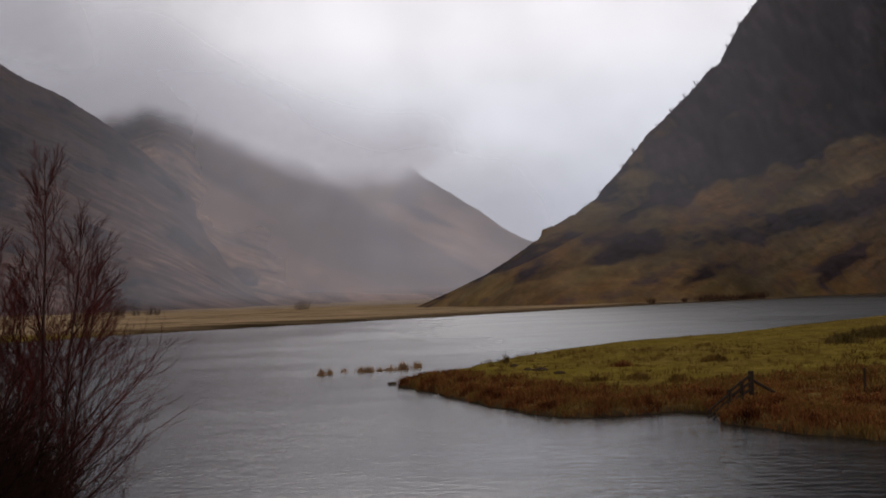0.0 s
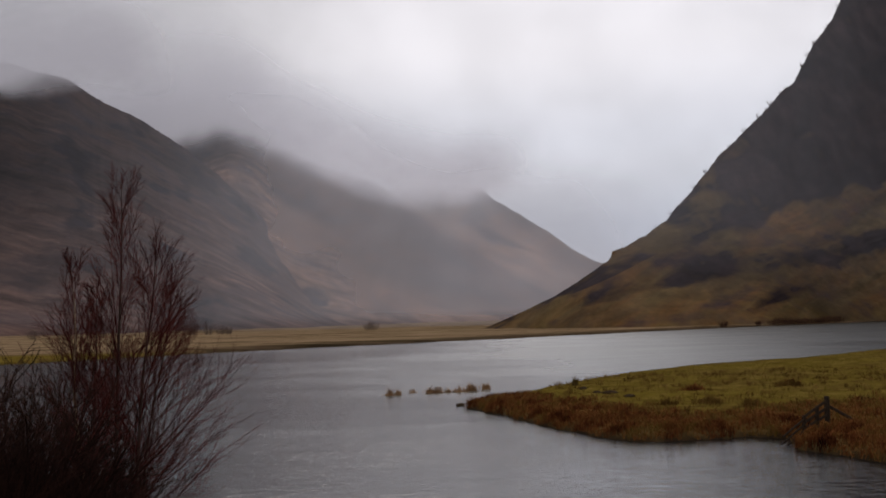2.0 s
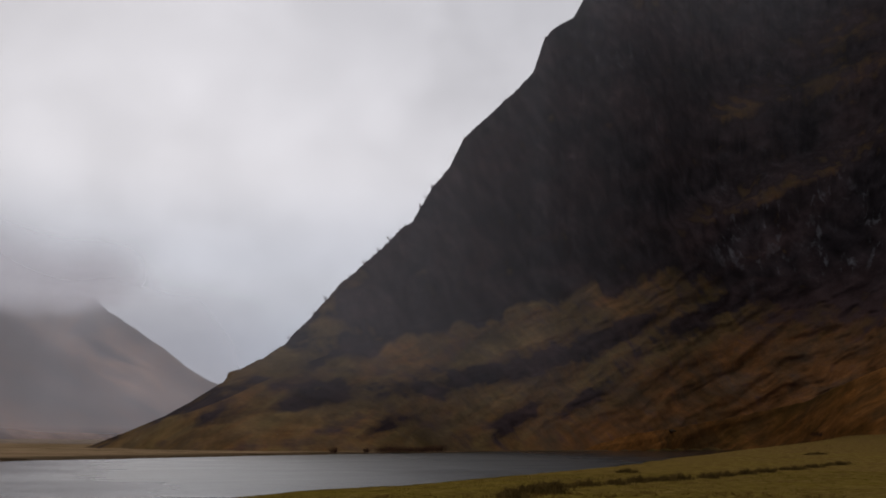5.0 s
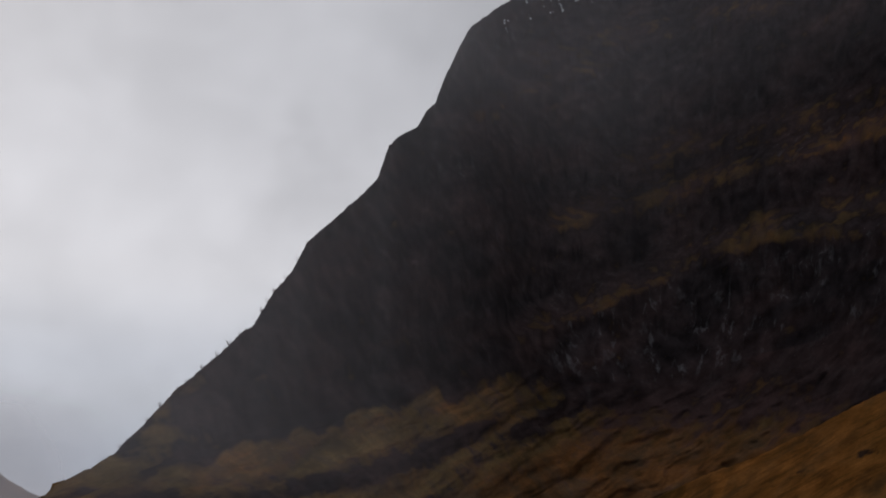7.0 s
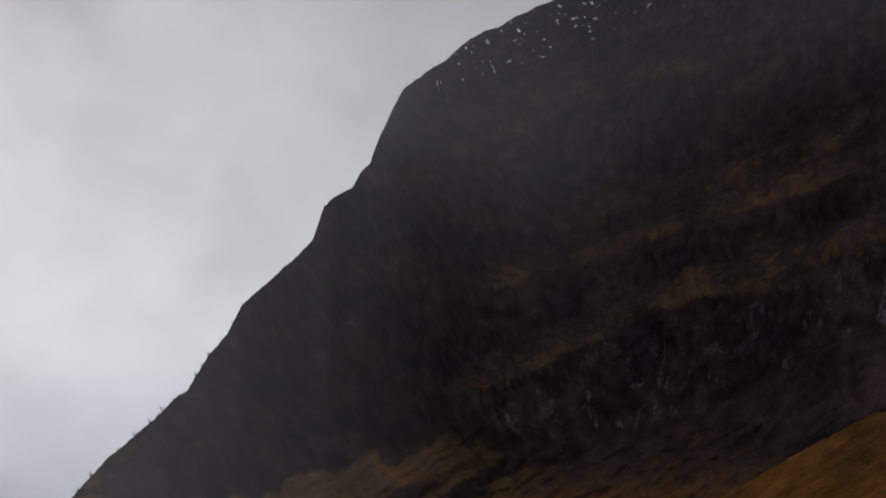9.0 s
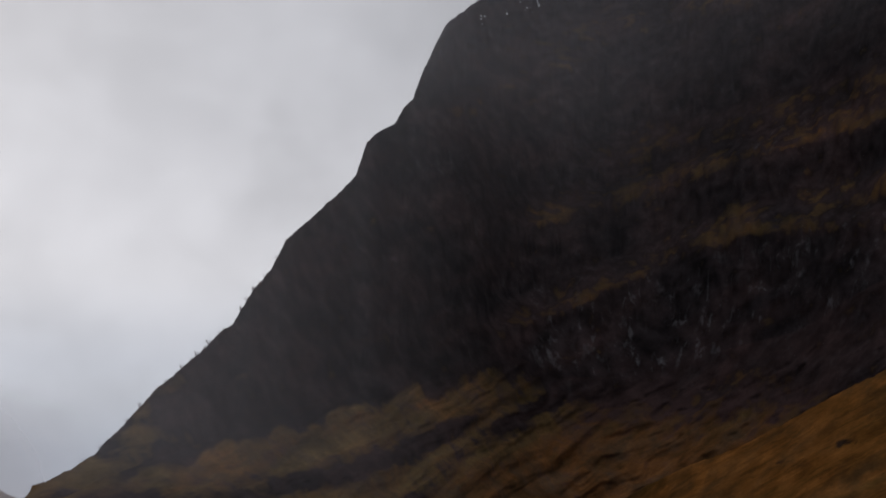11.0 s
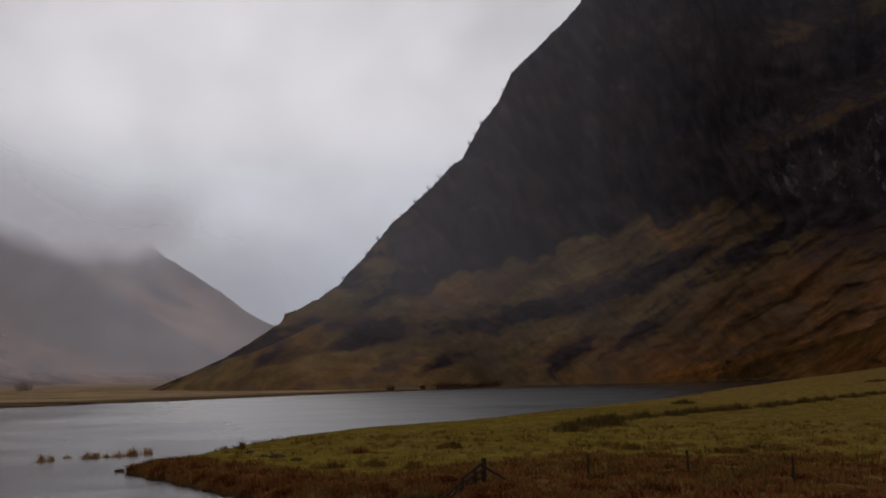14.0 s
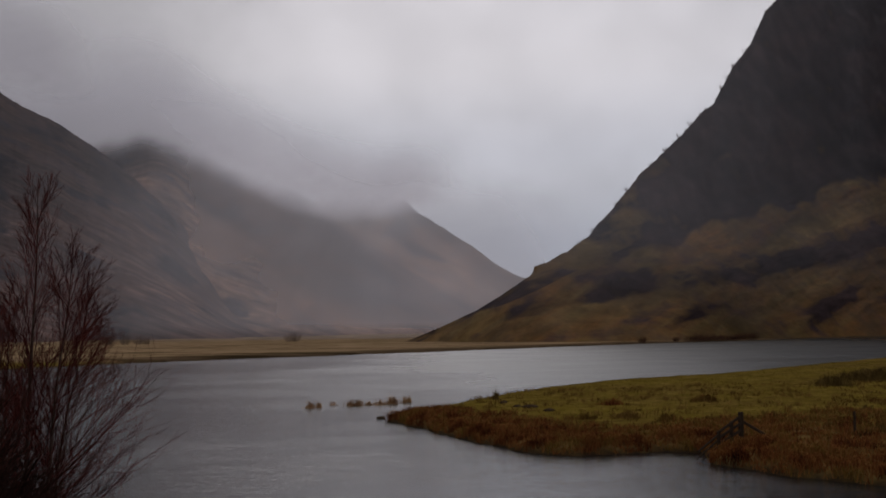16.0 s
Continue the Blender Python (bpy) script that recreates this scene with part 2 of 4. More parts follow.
def hill_material(name, tint, rock, grass, bracken, streak=1.0, scale=1.0, contrast=1.0, heather=None, flecks=0.0):
    """Crags, coarse grass and dead bracken, shared out by the sheet's own cover maps."""
    m, t, p = material(name)
    geo = t.nodes.new("ShaderNodeNewGeometry")
    pos = (geo, "Position")
    uv = t.nodes.new("ShaderNodeUVMap")
    fall = noise_tex(t, (uv, 0), 1.0, 5, 0.62, 0.8, (0.055 * scale, 0.010 * scale, 1))
    fallf = noise_tex(t, (uv, 0), 1.0, 6, 0.65, 0.6, (0.10 * scale, 0.026 * scale, 1))
    n1 = noise_tex(t, pos, 0.011 * scale, 6, 0.6)
    n2 = noise_tex(t, pos, 0.055 * scale, 4, 0.5)
    n3 = noise_tex(t, pos, 0.4 * scale, 4, 0.6)
    crag = t.nodes.new("ShaderNodeAttribute")
    crag.attribute_name = "crag"
    brk = t.nodes.new("ShaderNodeAttribute")
    brk.attribute_name = "bracken"
    rk = ramp(t, n2, [(0.30, tuple(v * 0.55 for v in rock)), (0.50, rock), (0.64, tuple(v * 1.25 for v in rock)), (0.72, tuple(v * 1.3 for v in rock)), (0.84, tuple(v * 3.0 for v in rock))])
    gr = ramp(t, mix(t, 0.45, fall, n1), [(0.34, tuple(v * 0.5 for v in grass)), (0.5, grass), (0.66, tuple(v * 1.45 for v in grass))])
    br = ramp(t, fallf, [(0.28, tuple(v * 0.50 for v in bracken)), (0.5, bracken), (0.74, tuple(v * 1.5 for v in bracken))])
    b = maths(t, "ADD", (brk, "Fac"), maths(t, "MULTIPLY", maths(t, "SUBTRACT", n1, 0.5), 1.8))
    b = maths(t, "ADD", b, maths(t, "MULTIPLY", maths(t, "SUBTRACT", fallf, 0.5), 1.3), True)
    c = mix(t, b, gr, br)
    c = mix(t, ramp(t, noise_tex(t, pos, 0.022 * scale, 5, 0.62, 0.4), [(0.44, 0.0), (0.66, 0.8)]), c, tuple(0.35 * u + 1.0 * w for u, w in zip(grass, rock)))
    k = maths(t, "ADD", (crag, "Fac"), maths(t, "MULTIPLY", maths(t, "SUBTRACT", n2, 0.5), 0.6 + 1.1 * contrast))
    k = maths(t, "ADD", k, maths(t, "MULTIPLY", maths(t, "SUBTRACT", fall, 0.5), 0.7 * streak))
    k = ramp(t, k, [(0.30, 0.0), (0.70, 1.0)])
    fleck = ramp(t, noise_tex(t, pos, 0.10 * scale, 5, 0.65, 0.2, (1, 1, 0.28)), [(0.54, 0.0), (0.70, 1.0)])
    if heather:
        rk = mix(t, maths(t, "MULTIPLY", maths(t, "ADD", (brk, "Fac"), maths(t, "SUBTRACT", n1, 0.5), True), 0.9), rk, heather)
    if flecks:
        bare = t.nodes.new("ShaderNodeAttribute")
        bare.attribute_name = "bare"
        rk = mix(t, maths(t, "MULTIPLY", fleck, maths(t, "MULTIPLY", (bare, "Fac"), flecks)), rk, (0.095, 0.094, 0.102))
    c = mix(t, k, c, rk)
    c = mix(t, 1.0, c, ramp(t, n3, [(0.25, 0.84), (0.75, 1.16)]), "MULTIPLY")
    c = mix(t, 1.0, c, ramp(t, n2, [(0.30, 1 - 0.38 * contrast), (0.50, 1.0), (0.72, 1 + 0.45 * contrast)]), "MULTIPLY")
    c = mix(t, 1.0, c, ramp(t, n1, [(0.32, 1 - 0.30 * contrast), (0.50, 1.0), (0.68, 1 + 0.40 * contrast)]), "MULTIPLY")
    snow = t.nodes.new("ShaderNodeAttribute")
    snow.attribute_name = "snow"
    s = maths(t, "MULTIPLY", (snow, "Fac"), ramp(t, noise_tex(t, pos, 0.085, 3, 0.6), [(0.655, 0.0), (0.685, 1.0)]))
    c = mix(t, s, c, (0.75, 0.77, 0.80))
    c = mix(t, 1.0, c, tint, "MULTIPLY")
    colour(t, p, c)
    p.inputs["Roughness"].default_value = 0.95
    p.inputs["Specular IOR Level"].default_value = 0.0
    bump(t, p, n2, 0.45, 4.0 / scale)
    return m


def water_material():
    m, t, p = material("lake_water")
    geo = t.nodes.new("ShaderNodeNewGeometry")
    pos = (geo, "Position")
    p.inputs["Base Color"].default_value = (0.010, 0.012, 0.013, 1)
    p.inputs["IOR"].default_value = 1.33
    big = noise_tex(t, pos, 0.035, 4, 0.6, 0.8, (0.8, 1.2, 1))
    r = ramp(t, big, [(0.35, 0.12), (0.68, 0.20)])
    # the open water is ruffled by the wind, the water by the road and below the mountain lies in its lee
    xyz = t.nodes.new("ShaderNodeSeparateXYZ")
    link(t, geo, "Position", xyz, 0)
    out_there = maths(t, "DIVIDE", maths(t, "SUBTRACT", (xyz, 1), 62.0), 70.0, True)
    lee = maths(t, "DIVIDE", maths(t, "SUBTRACT", (xyz, 0), maths(t, "ADD", maths(t, "MULTIPLY", (xyz, 1), 0.26), 40.0)), 60.0, True)
    wind = maths(t, "MULTIPLY", out_there, maths(t, "SUBTRACT", 1.0, lee))
    r = maths(t, "ADD", r, maths(t, "MULTIPLY", wind, maths(t, "MULTIPLY", maths(t, "DIVIDE", maths(t, "ADD", (xyz, 0), 25.0), 35.0, True), 0.17)))
    cove = maths(t, "MULTIPLY", maths(t, "DIVIDE", maths(t, "SUBTRACT", (xyz, 0), 6.0), 5.0, True),
                 maths(t, "DIVIDE", maths(t, "SUBTRACT", 48.0, (xyz, 1)), 5.0, True))
    r = maths(t, "SUBTRACT", r, maths(t, "MULTIPLY", cove, 0.11))
    # closer in it lies calmer
    r = maths(t, "MULTIPLY", r, maths(t, "ADD", maths(t, "MULTIPLY", maths(t, "DIVIDE", maths(t, "SUBTRACT", (xyz, 1), 15.0), 35.0, True), 0.45), 0.55))
    t.links.new(r[0].outputs[r[1]], p.inputs["Roughness"])
    w1 = noise_tex(t, pos, 2.6, 5, 0.65, 0.7, (0.50, 1.0, 1))
    w2 = noise_tex(t, pos, 0.5, 3, 0.5, 0.6, (0.5, 1.0, 1))
    h = maths(t, "ADD", w1, maths(t, "MULTIPLY", w2, 0.35))
    gust = noise_tex(t, pos, 0.16, 4, 0.6, 1.0, (0.45, 1.0, 1))
    amp = maths(t, "MULTIPLY", ramp(t, big, [(0.35, 0.65), (0.65, 1.0)]), ramp(t, gust, [(0.35, 0.7), (0.65, 1.25)]))
    bump(t, p, maths(t, "MULTIPLY", h, amp), 0.36, 0.10)
    return m


def blade_material(name, stops, scale=0.5, own=0.35):
    """Grass or twigs: colours in drifts of about 1 / scale metres, and a little of each blade's own."""
    m, t, p = material(name)
    geo = t.nodes.new("ShaderNodeNewGeometry")
    n = noise_tex(t, (geo, "Position"), scale, 4, 0.6)
    v = maths(t, "MULTIPLY", maths(t, "SUBTRACT", n, 0.5), 2.2)
    v = maths(t, "ADD", maths(t, "ADD", v, 0.5 - own / 2), maths(t, "MULTIPLY", (geo, "Random Per Island"), own))
    colour(t, p, ramp(t, v, [(i / (len(stops) - 1), c) for i, c in enumerate(stops)]))
    p.inputs["Roughness"].default_value = 0.9
    p.inputs["Specular IOR Level"].default_value = 0.0
    return m


def wood_material(name, dark, pale):
    m, t, p = material(name)
    tc = t.nodes.new("ShaderNodeTexCoord")
    n = noise_tex(t, (tc, "Object"), 6.0, 5, 0.65, 0.3, (6, 6, 0.6))
    colour(t, p, ramp(t, n, [(0.3, dark), (0.7, pale)]))
    p.inputs["Roughness"].default_value = 0.9
    p.inputs["Specular IOR Level"].default_value = 0.0
    bump(t, p, n, 0.5, 0.01)
    return m


def cloud_material():
    """Thin cloud: as thick and as white as the sheet's own maps say; tone carries painted light and shade."""
    m, t, p = material("low_cloud")
    t.nodes.remove(p)
    out = [n for n in t.nodes if n.type == "OUTPUT_MATERIAL"][0]
    geo = t.nodes.new("ShaderNodeNewGeometry")
    edge = t.nodes.new("ShaderNodeAttribute")
    edge.attribute_name = "thick"
    n = noise_tex(t, (geo, "Position"), 0.006, 4, 0.5, 0.3, (1, 0.3, 0.3))
    rim = maths(t, "MULTIPLY", maths(t, "POWER", (edge, "Fac"), 1.7), maths(t, "SUBTRACT", 1.0, (edge, "Fac")))
    f = maths(t, "ADD", (edge, "Fac"), maths(t, "MULTIPLY", rim, maths(t, "MULTIPLY", maths(t, "SUBTRACT", n, 0.5), 2.4)), True)
    white = t.nodes.new("ShaderNodeAttribute")
    white.attribute_name = "tone"
    tone = mix(t, (white, "Fac"), (0.0, 0.0, 0.0), (0.99, 0.97, 1.03))
    d = t.nodes.new("ShaderNodeBsdfDiffuse")
    tr = t.nodes.new("ShaderNodeBsdfTranslucent")
    link(t, tone[0], 2, d, 0)
    link(t, tone[0], 2, tr, 0)
    lit = node(t, "ShaderNodeMixShader", Fac=0.2)
    link(t, d, 0, lit, 1)
    link(t, tr, 0, lit, 2)
    clear = node(t, "ShaderNodeBsdfTransparent", Color=(1, 1, 1, 1))
    ms = t.nodes.new("ShaderNodeMixShader")
    t.links.new(f[0].outputs[0], ms.inputs[0])
    link(t, clear, 0, ms, 1)
    link(t, lit, 0, ms, 2)
    link(t, ms, 0, out, 0)
    return m


CLOUD = cloud_material()


# ---------------------------------------------------------------- ground, water
def polar(az, r):
    """World x, y of a bearing (degrees left of ahead) and a distance."""
    a = np.radians(az)
    return -np.sin(a) * r, np.cos(a) * r


def build_ground():
    rings = np.concatenate([np.concatenate([[0.02], np.arange(0.5, 28, 0.9)]), np.arange(28, 75, 0.4), np.arange(75, 140, 0.8), 140 * 1.032 ** np.arange(0, 114)])
    rings[-1] = 4950
    az = np.concatenate([np.arange(-52, 28, 0.3), np.arange(28, 308, 3.5)])
    R, A = np.meshgrid(rings, az, indexing="ij")
    x, y = polar(A, R)
    z, d, near, far = ground_height(x, y)
    n, m = R.shape
    faces = grid_faces(n, m, True).tolist() + [list(range(m))]
    ob = mesh_of("ground", np.stack([x, y, z], -1).reshape(-1, 3), faces, [ground_material()])
    green = rough_band(x, y) * (1 - near) * (1 - far) * 0.82 * (1 - 0.35 * smooth(22, 70, x) - 0.3 * smooth(70, 240, x))
    attribute(ob, "pale", far)
    attribute(ob, "green", green)
    attribute(ob, "mud_shade", np.maximum(smooth(0.40 + 2.9 * far, 0.05, d), 0.8 * far * smooth(26, 6, d + 6 * fbm(x * 0.02, y * 0.02, 3, 14))) * 0.9)
    tagged(ob, "moorland ground with brown sedge banks and green pasture", "ground", kind="structure")


def build_water():
    xs = np.concatenate([np.linspace(-400, -40, 10), np.linspace(-30, 60, 31), np.linspace(80, 900, 14)])
    ys = np.concatenate([np.linspace(-200, 0, 6), np.linspace(8, 140, 45), np.linspace(160, 1000, 16)])
    X, Y = np.meshgrid(xs, ys, indexing="ij")
    ob = mesh_of("water", np.stack([X, Y, 0 * X], -1).reshape(-1, 3), grid_faces(*X.shape), [water_material()])
    tagged(ob, "grey wind-ruffled water of a shallow highland lake", "lake", kind="structure")


# ---------------------------------------------------------------- hills
def sheet(name, az, rows, mat, crag, bracken, snow=None, back=800, along=None, lean=0.0, bare=None):
    """A hillside lofted from foot to crest: rows of (distance, height) arrays over az; closed behind by a slope."""
    R = np.stack([r for r, _ in rows])
    Z = np.stack([z for _, z in rows])
    k = np.linspace(0.12, 1, 8)[:, None]
    R = np.concatenate([R, R[-1] + k * back])
    Z = np.concatenate([Z, Z[-1] - (Z[-1] + 30) * k ** 0.8])
    A = np.broadcast_to(az, R.shape)
    x, y = polar(A, R)
    n, m = R.shape
    ob = mesh_of(name, np.stack([x, y, Z], -1).reshape(-1, 3), grid_faces(n, m), [mat])

    def padded(v):
        return np.concatenate([v, np.repeat(v[-1:], n - v.shape[0], 0)])
    attribute(ob, "crag", padded(crag))
    attribute(ob, "bracken", padded(bracken))
    attribute(ob, "snow", padded(snow if snow is not None else 0 * crag))
    if bare is not None:
        attribute(ob, "bare", padded(bare))
    # metres along the hill and up its slope, for streaks that run downhill
    u = np.cumsum(np.concatenate([np.zeros((n, 1)), np.hypot(np.diff(x, axis=1), np.diff(y, axis=1))], 1), 1)
    v = np.cumsum(np.concatenate([np.zeros((1, m)), np.sqrt(np.diff(R, axis=0) ** 2 + np.diff(Z, axis=0) ** 2)], 0), 0)
    uvl = ob.data.uv_layers.new(name="UVMap")
    idx = np.empty(len(ob.data.loops), dtype=np.int32)
    ob.data.loops.foreach_get("vertex_index", idx)
    u = padded(along) if along is not None else np.broadcast_to(u[n // 3], u.shape) - lean * v
    uvs = np.stack([u.ravel(), v.ravel()], -1)[idx]
    uvl.data.foreach_set("uv", uvs.astype(np.float32).ravel())
    return ob


# the broad grassy ledges of the crags and the dark outcrops below them, by bearing and height angle
LEDGES = [[(-27.5, 10.2), (-32.2, 11.8), (-35.8, 13.2), (-39.5, 14.5), (-41.8, 15.1), (-44.9, 14.7), (-50, 14.4)],
          [(-29, 15.8), (-33.4, 16.7), (-37.4, 17.5), (-40.4, 18.2), (-45.5, 19.2), (-53, 20)],
          [(-33, 19.0), (-39.6, 19.5), (-44.7, 20.6), (-53, 21.6)], [(-24.8, 21.4), (-28.8, 22.8), (-31.7, 23.9), (-36, 24.9)],
          [(-43, 15.6), (-47.8, 16.0), (-53, 17.0)], [(-28, 24.3), (-33.1, 25.4), (-37.2, 25.8), (-46, 26.6)]]
LEDGE_DEPTH = [58, 52, 42, 46, 42, 36]        # metres by which the wall above stands back
LEDGE_GRASS = [0.50, 0.54, 0.40, 0.36, 0.50, 0.36]
# patches by bearing, height angle, half width, half height and climb: bare rock, and meadows between it
OUTCROPS = [(-18.5, 3.6, 4.2, 0.62, 0.11), (-22.5, 4.3, 1.6, 0.5, 0.2), (-10.0, 2.3, 1.7, 0.75, 0.15), (-10.4, 4.5, 1.2, 0.35, 0.35), (-4.6, 1.1, 1.8, 0.40, 0.20),
            (-20.0, 1.2, 1.6, 0.45, 0.65), (-14.4, 2.7, 1.9, 0.55, 0.10), (-13.0, 0.9, 1.6, 0.45, 0.30), (-25.5, 5.8, 2.2, 0.50, 0.45), (-29.5, 6.3, 2.0, 0.5, 0.5),
            (-33.0, 2.7, 1.5, 0.22, 0.45), (-23.5, 2.2, 1.2, 0.3, 0.6)]
MEADOWS = [(-19.6, 4.95, 3.0, 0.32, 0.33), (-19.5, 7.2, 4.2, 0.55, 0.27), (-13.0, 5.2, 2.6, 0.35, 0.40), (-7.0, 3.1, 2.0, 0.28, 0.45), (-3.0, 0.8, 2.6, 0.5, 0.30),
           (-8.0, 1.0, 3.0, 0.35, 0.15), (-17.0, 1.0, 2.0, 0.3, 0.5), (-24.7, 9.0, 1.3, 0.7, 0.3)]


def ledge_field(az, e):
    """How much of a ledge lies at a place, how far the treads below it set it back, and how far all of them together do."""
    most, back, whole = 0.0, 0.0, 0.0
    for i, line in enumerate(LEDGES):
        kx, ky = np.array(line[::-1]).T
        q = (e - np.interp(az, kx, ky) - 0.45 * fbm(az / 2.2, az * 0, 4, 300 + i)) / 1.05
        ends = smooth(kx[0], kx[0] + 2.5, az) * smooth(kx[-1], kx[-1] - 2.5, az)
        body = np.exp(-np.where(q < 0, q * 2.4, q * 0.85) ** 2) * ends * smooth(-0.9, 0.1, fbm(az / 4.5, az * 0, 2, 340 + i))
        body = LEDGE_GRASS[i] * (1 + 0.6 * np.exp(-((az + 41.2) / 1.6) ** 2) * (i == 0)) * body
        most = np.maximum(most, body * smooth(-1.3, -0.1, fbm(az / 1.8, e / 1.0, 4, 320 + i)))
        wide = LEDGE_DEPTH[i] * ends * (0.7 + 0.5 * fbm(az / 3, az * 0, 3, 380 + i))
        back = back + wide * smooth(-0.15, 1.5, q)
        whole = whole + wide
    return most, back, whole


def patch_field(patches, az, e):
    most = 0.0
    bent = e + 0.30 * fbm(az / 1.5, e / 0.9, 4, 360)
    for a0, e0, wa, we, climb in patches:
        da = az - a0 + 0.6 * fbm(az / 1.2, e / 0.6, 3, 364)
        most = np.maximum(most, np.exp(-(da / wa / 1.2) ** 2 - ((bent - e0 + climb * da) / we / 1.2) ** 2))
    return most


def build_right_mountain():
    foot = [(8, 640), (2, 560), (-5, 480), (-9, 480), (-13, 495), (-18, 590), (-22, 665), (-26, 760), (-30, 900), (-33, 985),
            (-36, 960), (-40, 860), (-50, 660), (-75, 560)]
    crag_r = [(8, 680), (2, 610), (-5, 545), (-9, 600), (-14.8, 690), (-18, 770), (-24, 935), (-30, 1120), (-38, 1160), (-45, 1050),
              (-50, 985), (-75, 900)]
    crag_e = [(8, -0.9), (2, -0.5), (-5, 2.0), (-9, 4.0), (-14.8, 6.0), (-18, 7.2), (-22.3, 8.2), (-24.3, 9.2), (-27, 9.3), (-29.2, 9.9),
              (-31.5, 8.35), (-35.7, 8.15), (-38, 8.6), (-39.8, 9.2), (-44.3, 9.95), (-47.2, 11.8), (-50, 12.4), (-75, 13)]
    crest_e = [(8, -0.8), (1.6, -0.4), (-0.5, 0.45), (-2.3, 1.25), (-3.6, 2.0), (-4.7, 2.7), (-5.15, 2.95), (-5.3, 3.4), (-5.9, 3.6), (-7, 4.15), (-8.0, 4.8),
               (-9.24, 6.1), (-11, 8.15), (-12.5, 9.4), (-14.0, 10.9), (-14.7, 11.4), (-15.6, 13.0), (-16.6, 14.2), (-17.3, 15.6), (-18.2, 16.4),
               (-20.3, 18.2), (-21.1, 19.0), (-21.8, 20.8), (-22.4, 21.3), (-23.3, 21.6), (-23.8, 22.4), (-24.4, 23.0), (-25.0, 24.4),
               (-25.6, 25.4), (-26.4, 26.7), (-28.3, 27.8), (-29.0, 28.1), (-30.4, 29.1), (-32.4, 29.7), (-34.8, 30.5), (-42, 32), (-55, 33), (-75, 29)]
    az = np.concatenate([np.arange(8, -52, -0.10), np.arange(-52, -75.1, -0.8)])

    def sharp(keys):
        kx, ky = np.array(keys).T
        return np.interp(az, kx[::-1], ky[::-1])
    rf, rb = curve(foot, az), curve(crag_r, az)
    zf = -6 + 0 * az
    zb = 5 + rb * np.tan(np.radians(curve(crag_e, az)))
    lift = np.tan(np.radians(curve(crest_e, az)))
    rc = np.maximum((rb + 0.60 * (5 - zb)) / (1 - 0.60 * lift), rb + 35)      # the walls rise at about sixty degrees
    zc = 5 + rc * np.tan(np.radians(sharp(crest_e) + (0.12 * fbm(az * 1.1, az * 0, 3, 40) + 0.13 * fbm(az * 4.5, az * 0, 4, 44, 0.65, True)) * smooth(0, -8, az)))
    zb = np.minimum(zb, zc - 3)
    wide = np.pad(zc, 13, mode="edge")
    zs = np.maximum(np.convolve(wide, np.ones(27) / 27, mode="valid"), zb + 2)      # the face below does not share the crest's knobs
    s = az * 14.0                                    # about metres along the hill
    size = np.clip((zc + 6) / 320, 0.06, 1)          # the low end of the ridge has small forms
    rows, crag, brk, snow, along, bare = [], [], [], [], [], []
    n_low, n_up = 130, 190
    left = smooth(-8, -14, az)                      # there it carries grass to its crest

    def streak(e):
        """Bearing at which a streak that runs down through a place would meet the lake."""
        return az + 1.5 * np.clip(e, 0, 9)
    for i in range(n_low):
        v = i / n_low
        r = rf + (rb - rf) * v
        z = zf + (zb - zf) * (0.72 * v + 0.28 * v ** 2.0)
        e = np.degrees(np.arctan2(z - 5, r))
        wob = smooth(0.02, 0.3, v) * smooth(1.02, 0.85, v) * size
        # gullies that lean as they fall towards the lake, and bands of outcrop that climb away from it
        q = streak(e) + 1.3 * fbm(az / 3, e / 2, 4, 48)
        g = fbm(q / 2.6, e / 7, 5, 50, 0.55, True)
        thin = fbm(q / 1.5, e / 4, 5, 54, 0.6)
        o = fbm(az / 5.0 + 3, (e + 0.24 * az) / 1.5, 5, 56, 0.6)
        rocks = patch_field(OUTCROPS, az, e)
        grass = patch_field(MEADOWS, az, e)
        rows.append((r + wob * ((6 + 9 * smooth(-19, -28, az)) * g + 11 * o - 9 * rocks), z + wob * 2.5 * fbm(s / 14, v * 12 + 0 * s, 4, 52)))
        rough = smooth(0.10, 0.95, 0.95 * rocks + 0.9 * o) * smooth(0.02, 0.10, v) * smooth(3, -3, az)
        fans = fbm(az / 2.2, az * 0, 4, 69)            # tongues of grass that reach up under the walls
        wall = smooth(0.86 + 0.14 * fans, 0.95 + 0.14 * fans, v)
        rust = smooth(-19, -25, az + 1.4 * e) * smooth(8.0, 4.0, e)      # the bracken slopes at the lake's head
        hollow = smooth(0.25, -0.45, g) * smooth(-16, -25, az)
        # the last term darkens the slope under the right-hand walls: shade put into rock cover
        low = 0.34 - 0.14 * rust + 0.50 * smooth(4.5, 7.5, e) * smooth(-26, -36, az)
        low = low + 0.55 * rough * (1 - 0.5 * rust) - 0.40 * grass + 0.20 * hollow * smooth(0.1, 0.4, v) + 0.22 * thin
        low = np.where(az > 0, 0.2, low)
        crag.append(np.clip(low * (1 - wall) + wall * (0.92 * left + (1 - left) * (0.30 + 0.45 * rough)), 0, 1))
        brk.append(np.clip(0.36 + 0.70 * rust + 0.45 * thin + 0.25 * fbm(az / 4, e / 2, 3, 58) - 0.35 * grass * (1 - rust), 0, 1))
        snow.append(0 * az)
        along.append(-12.0 * streak(e))
        bare.append(0.12 * smooth(-26, -30, az) * smooth(6, 8, e))
    foot_e = np.degrees(np.arctan2(zb - 5, rb))
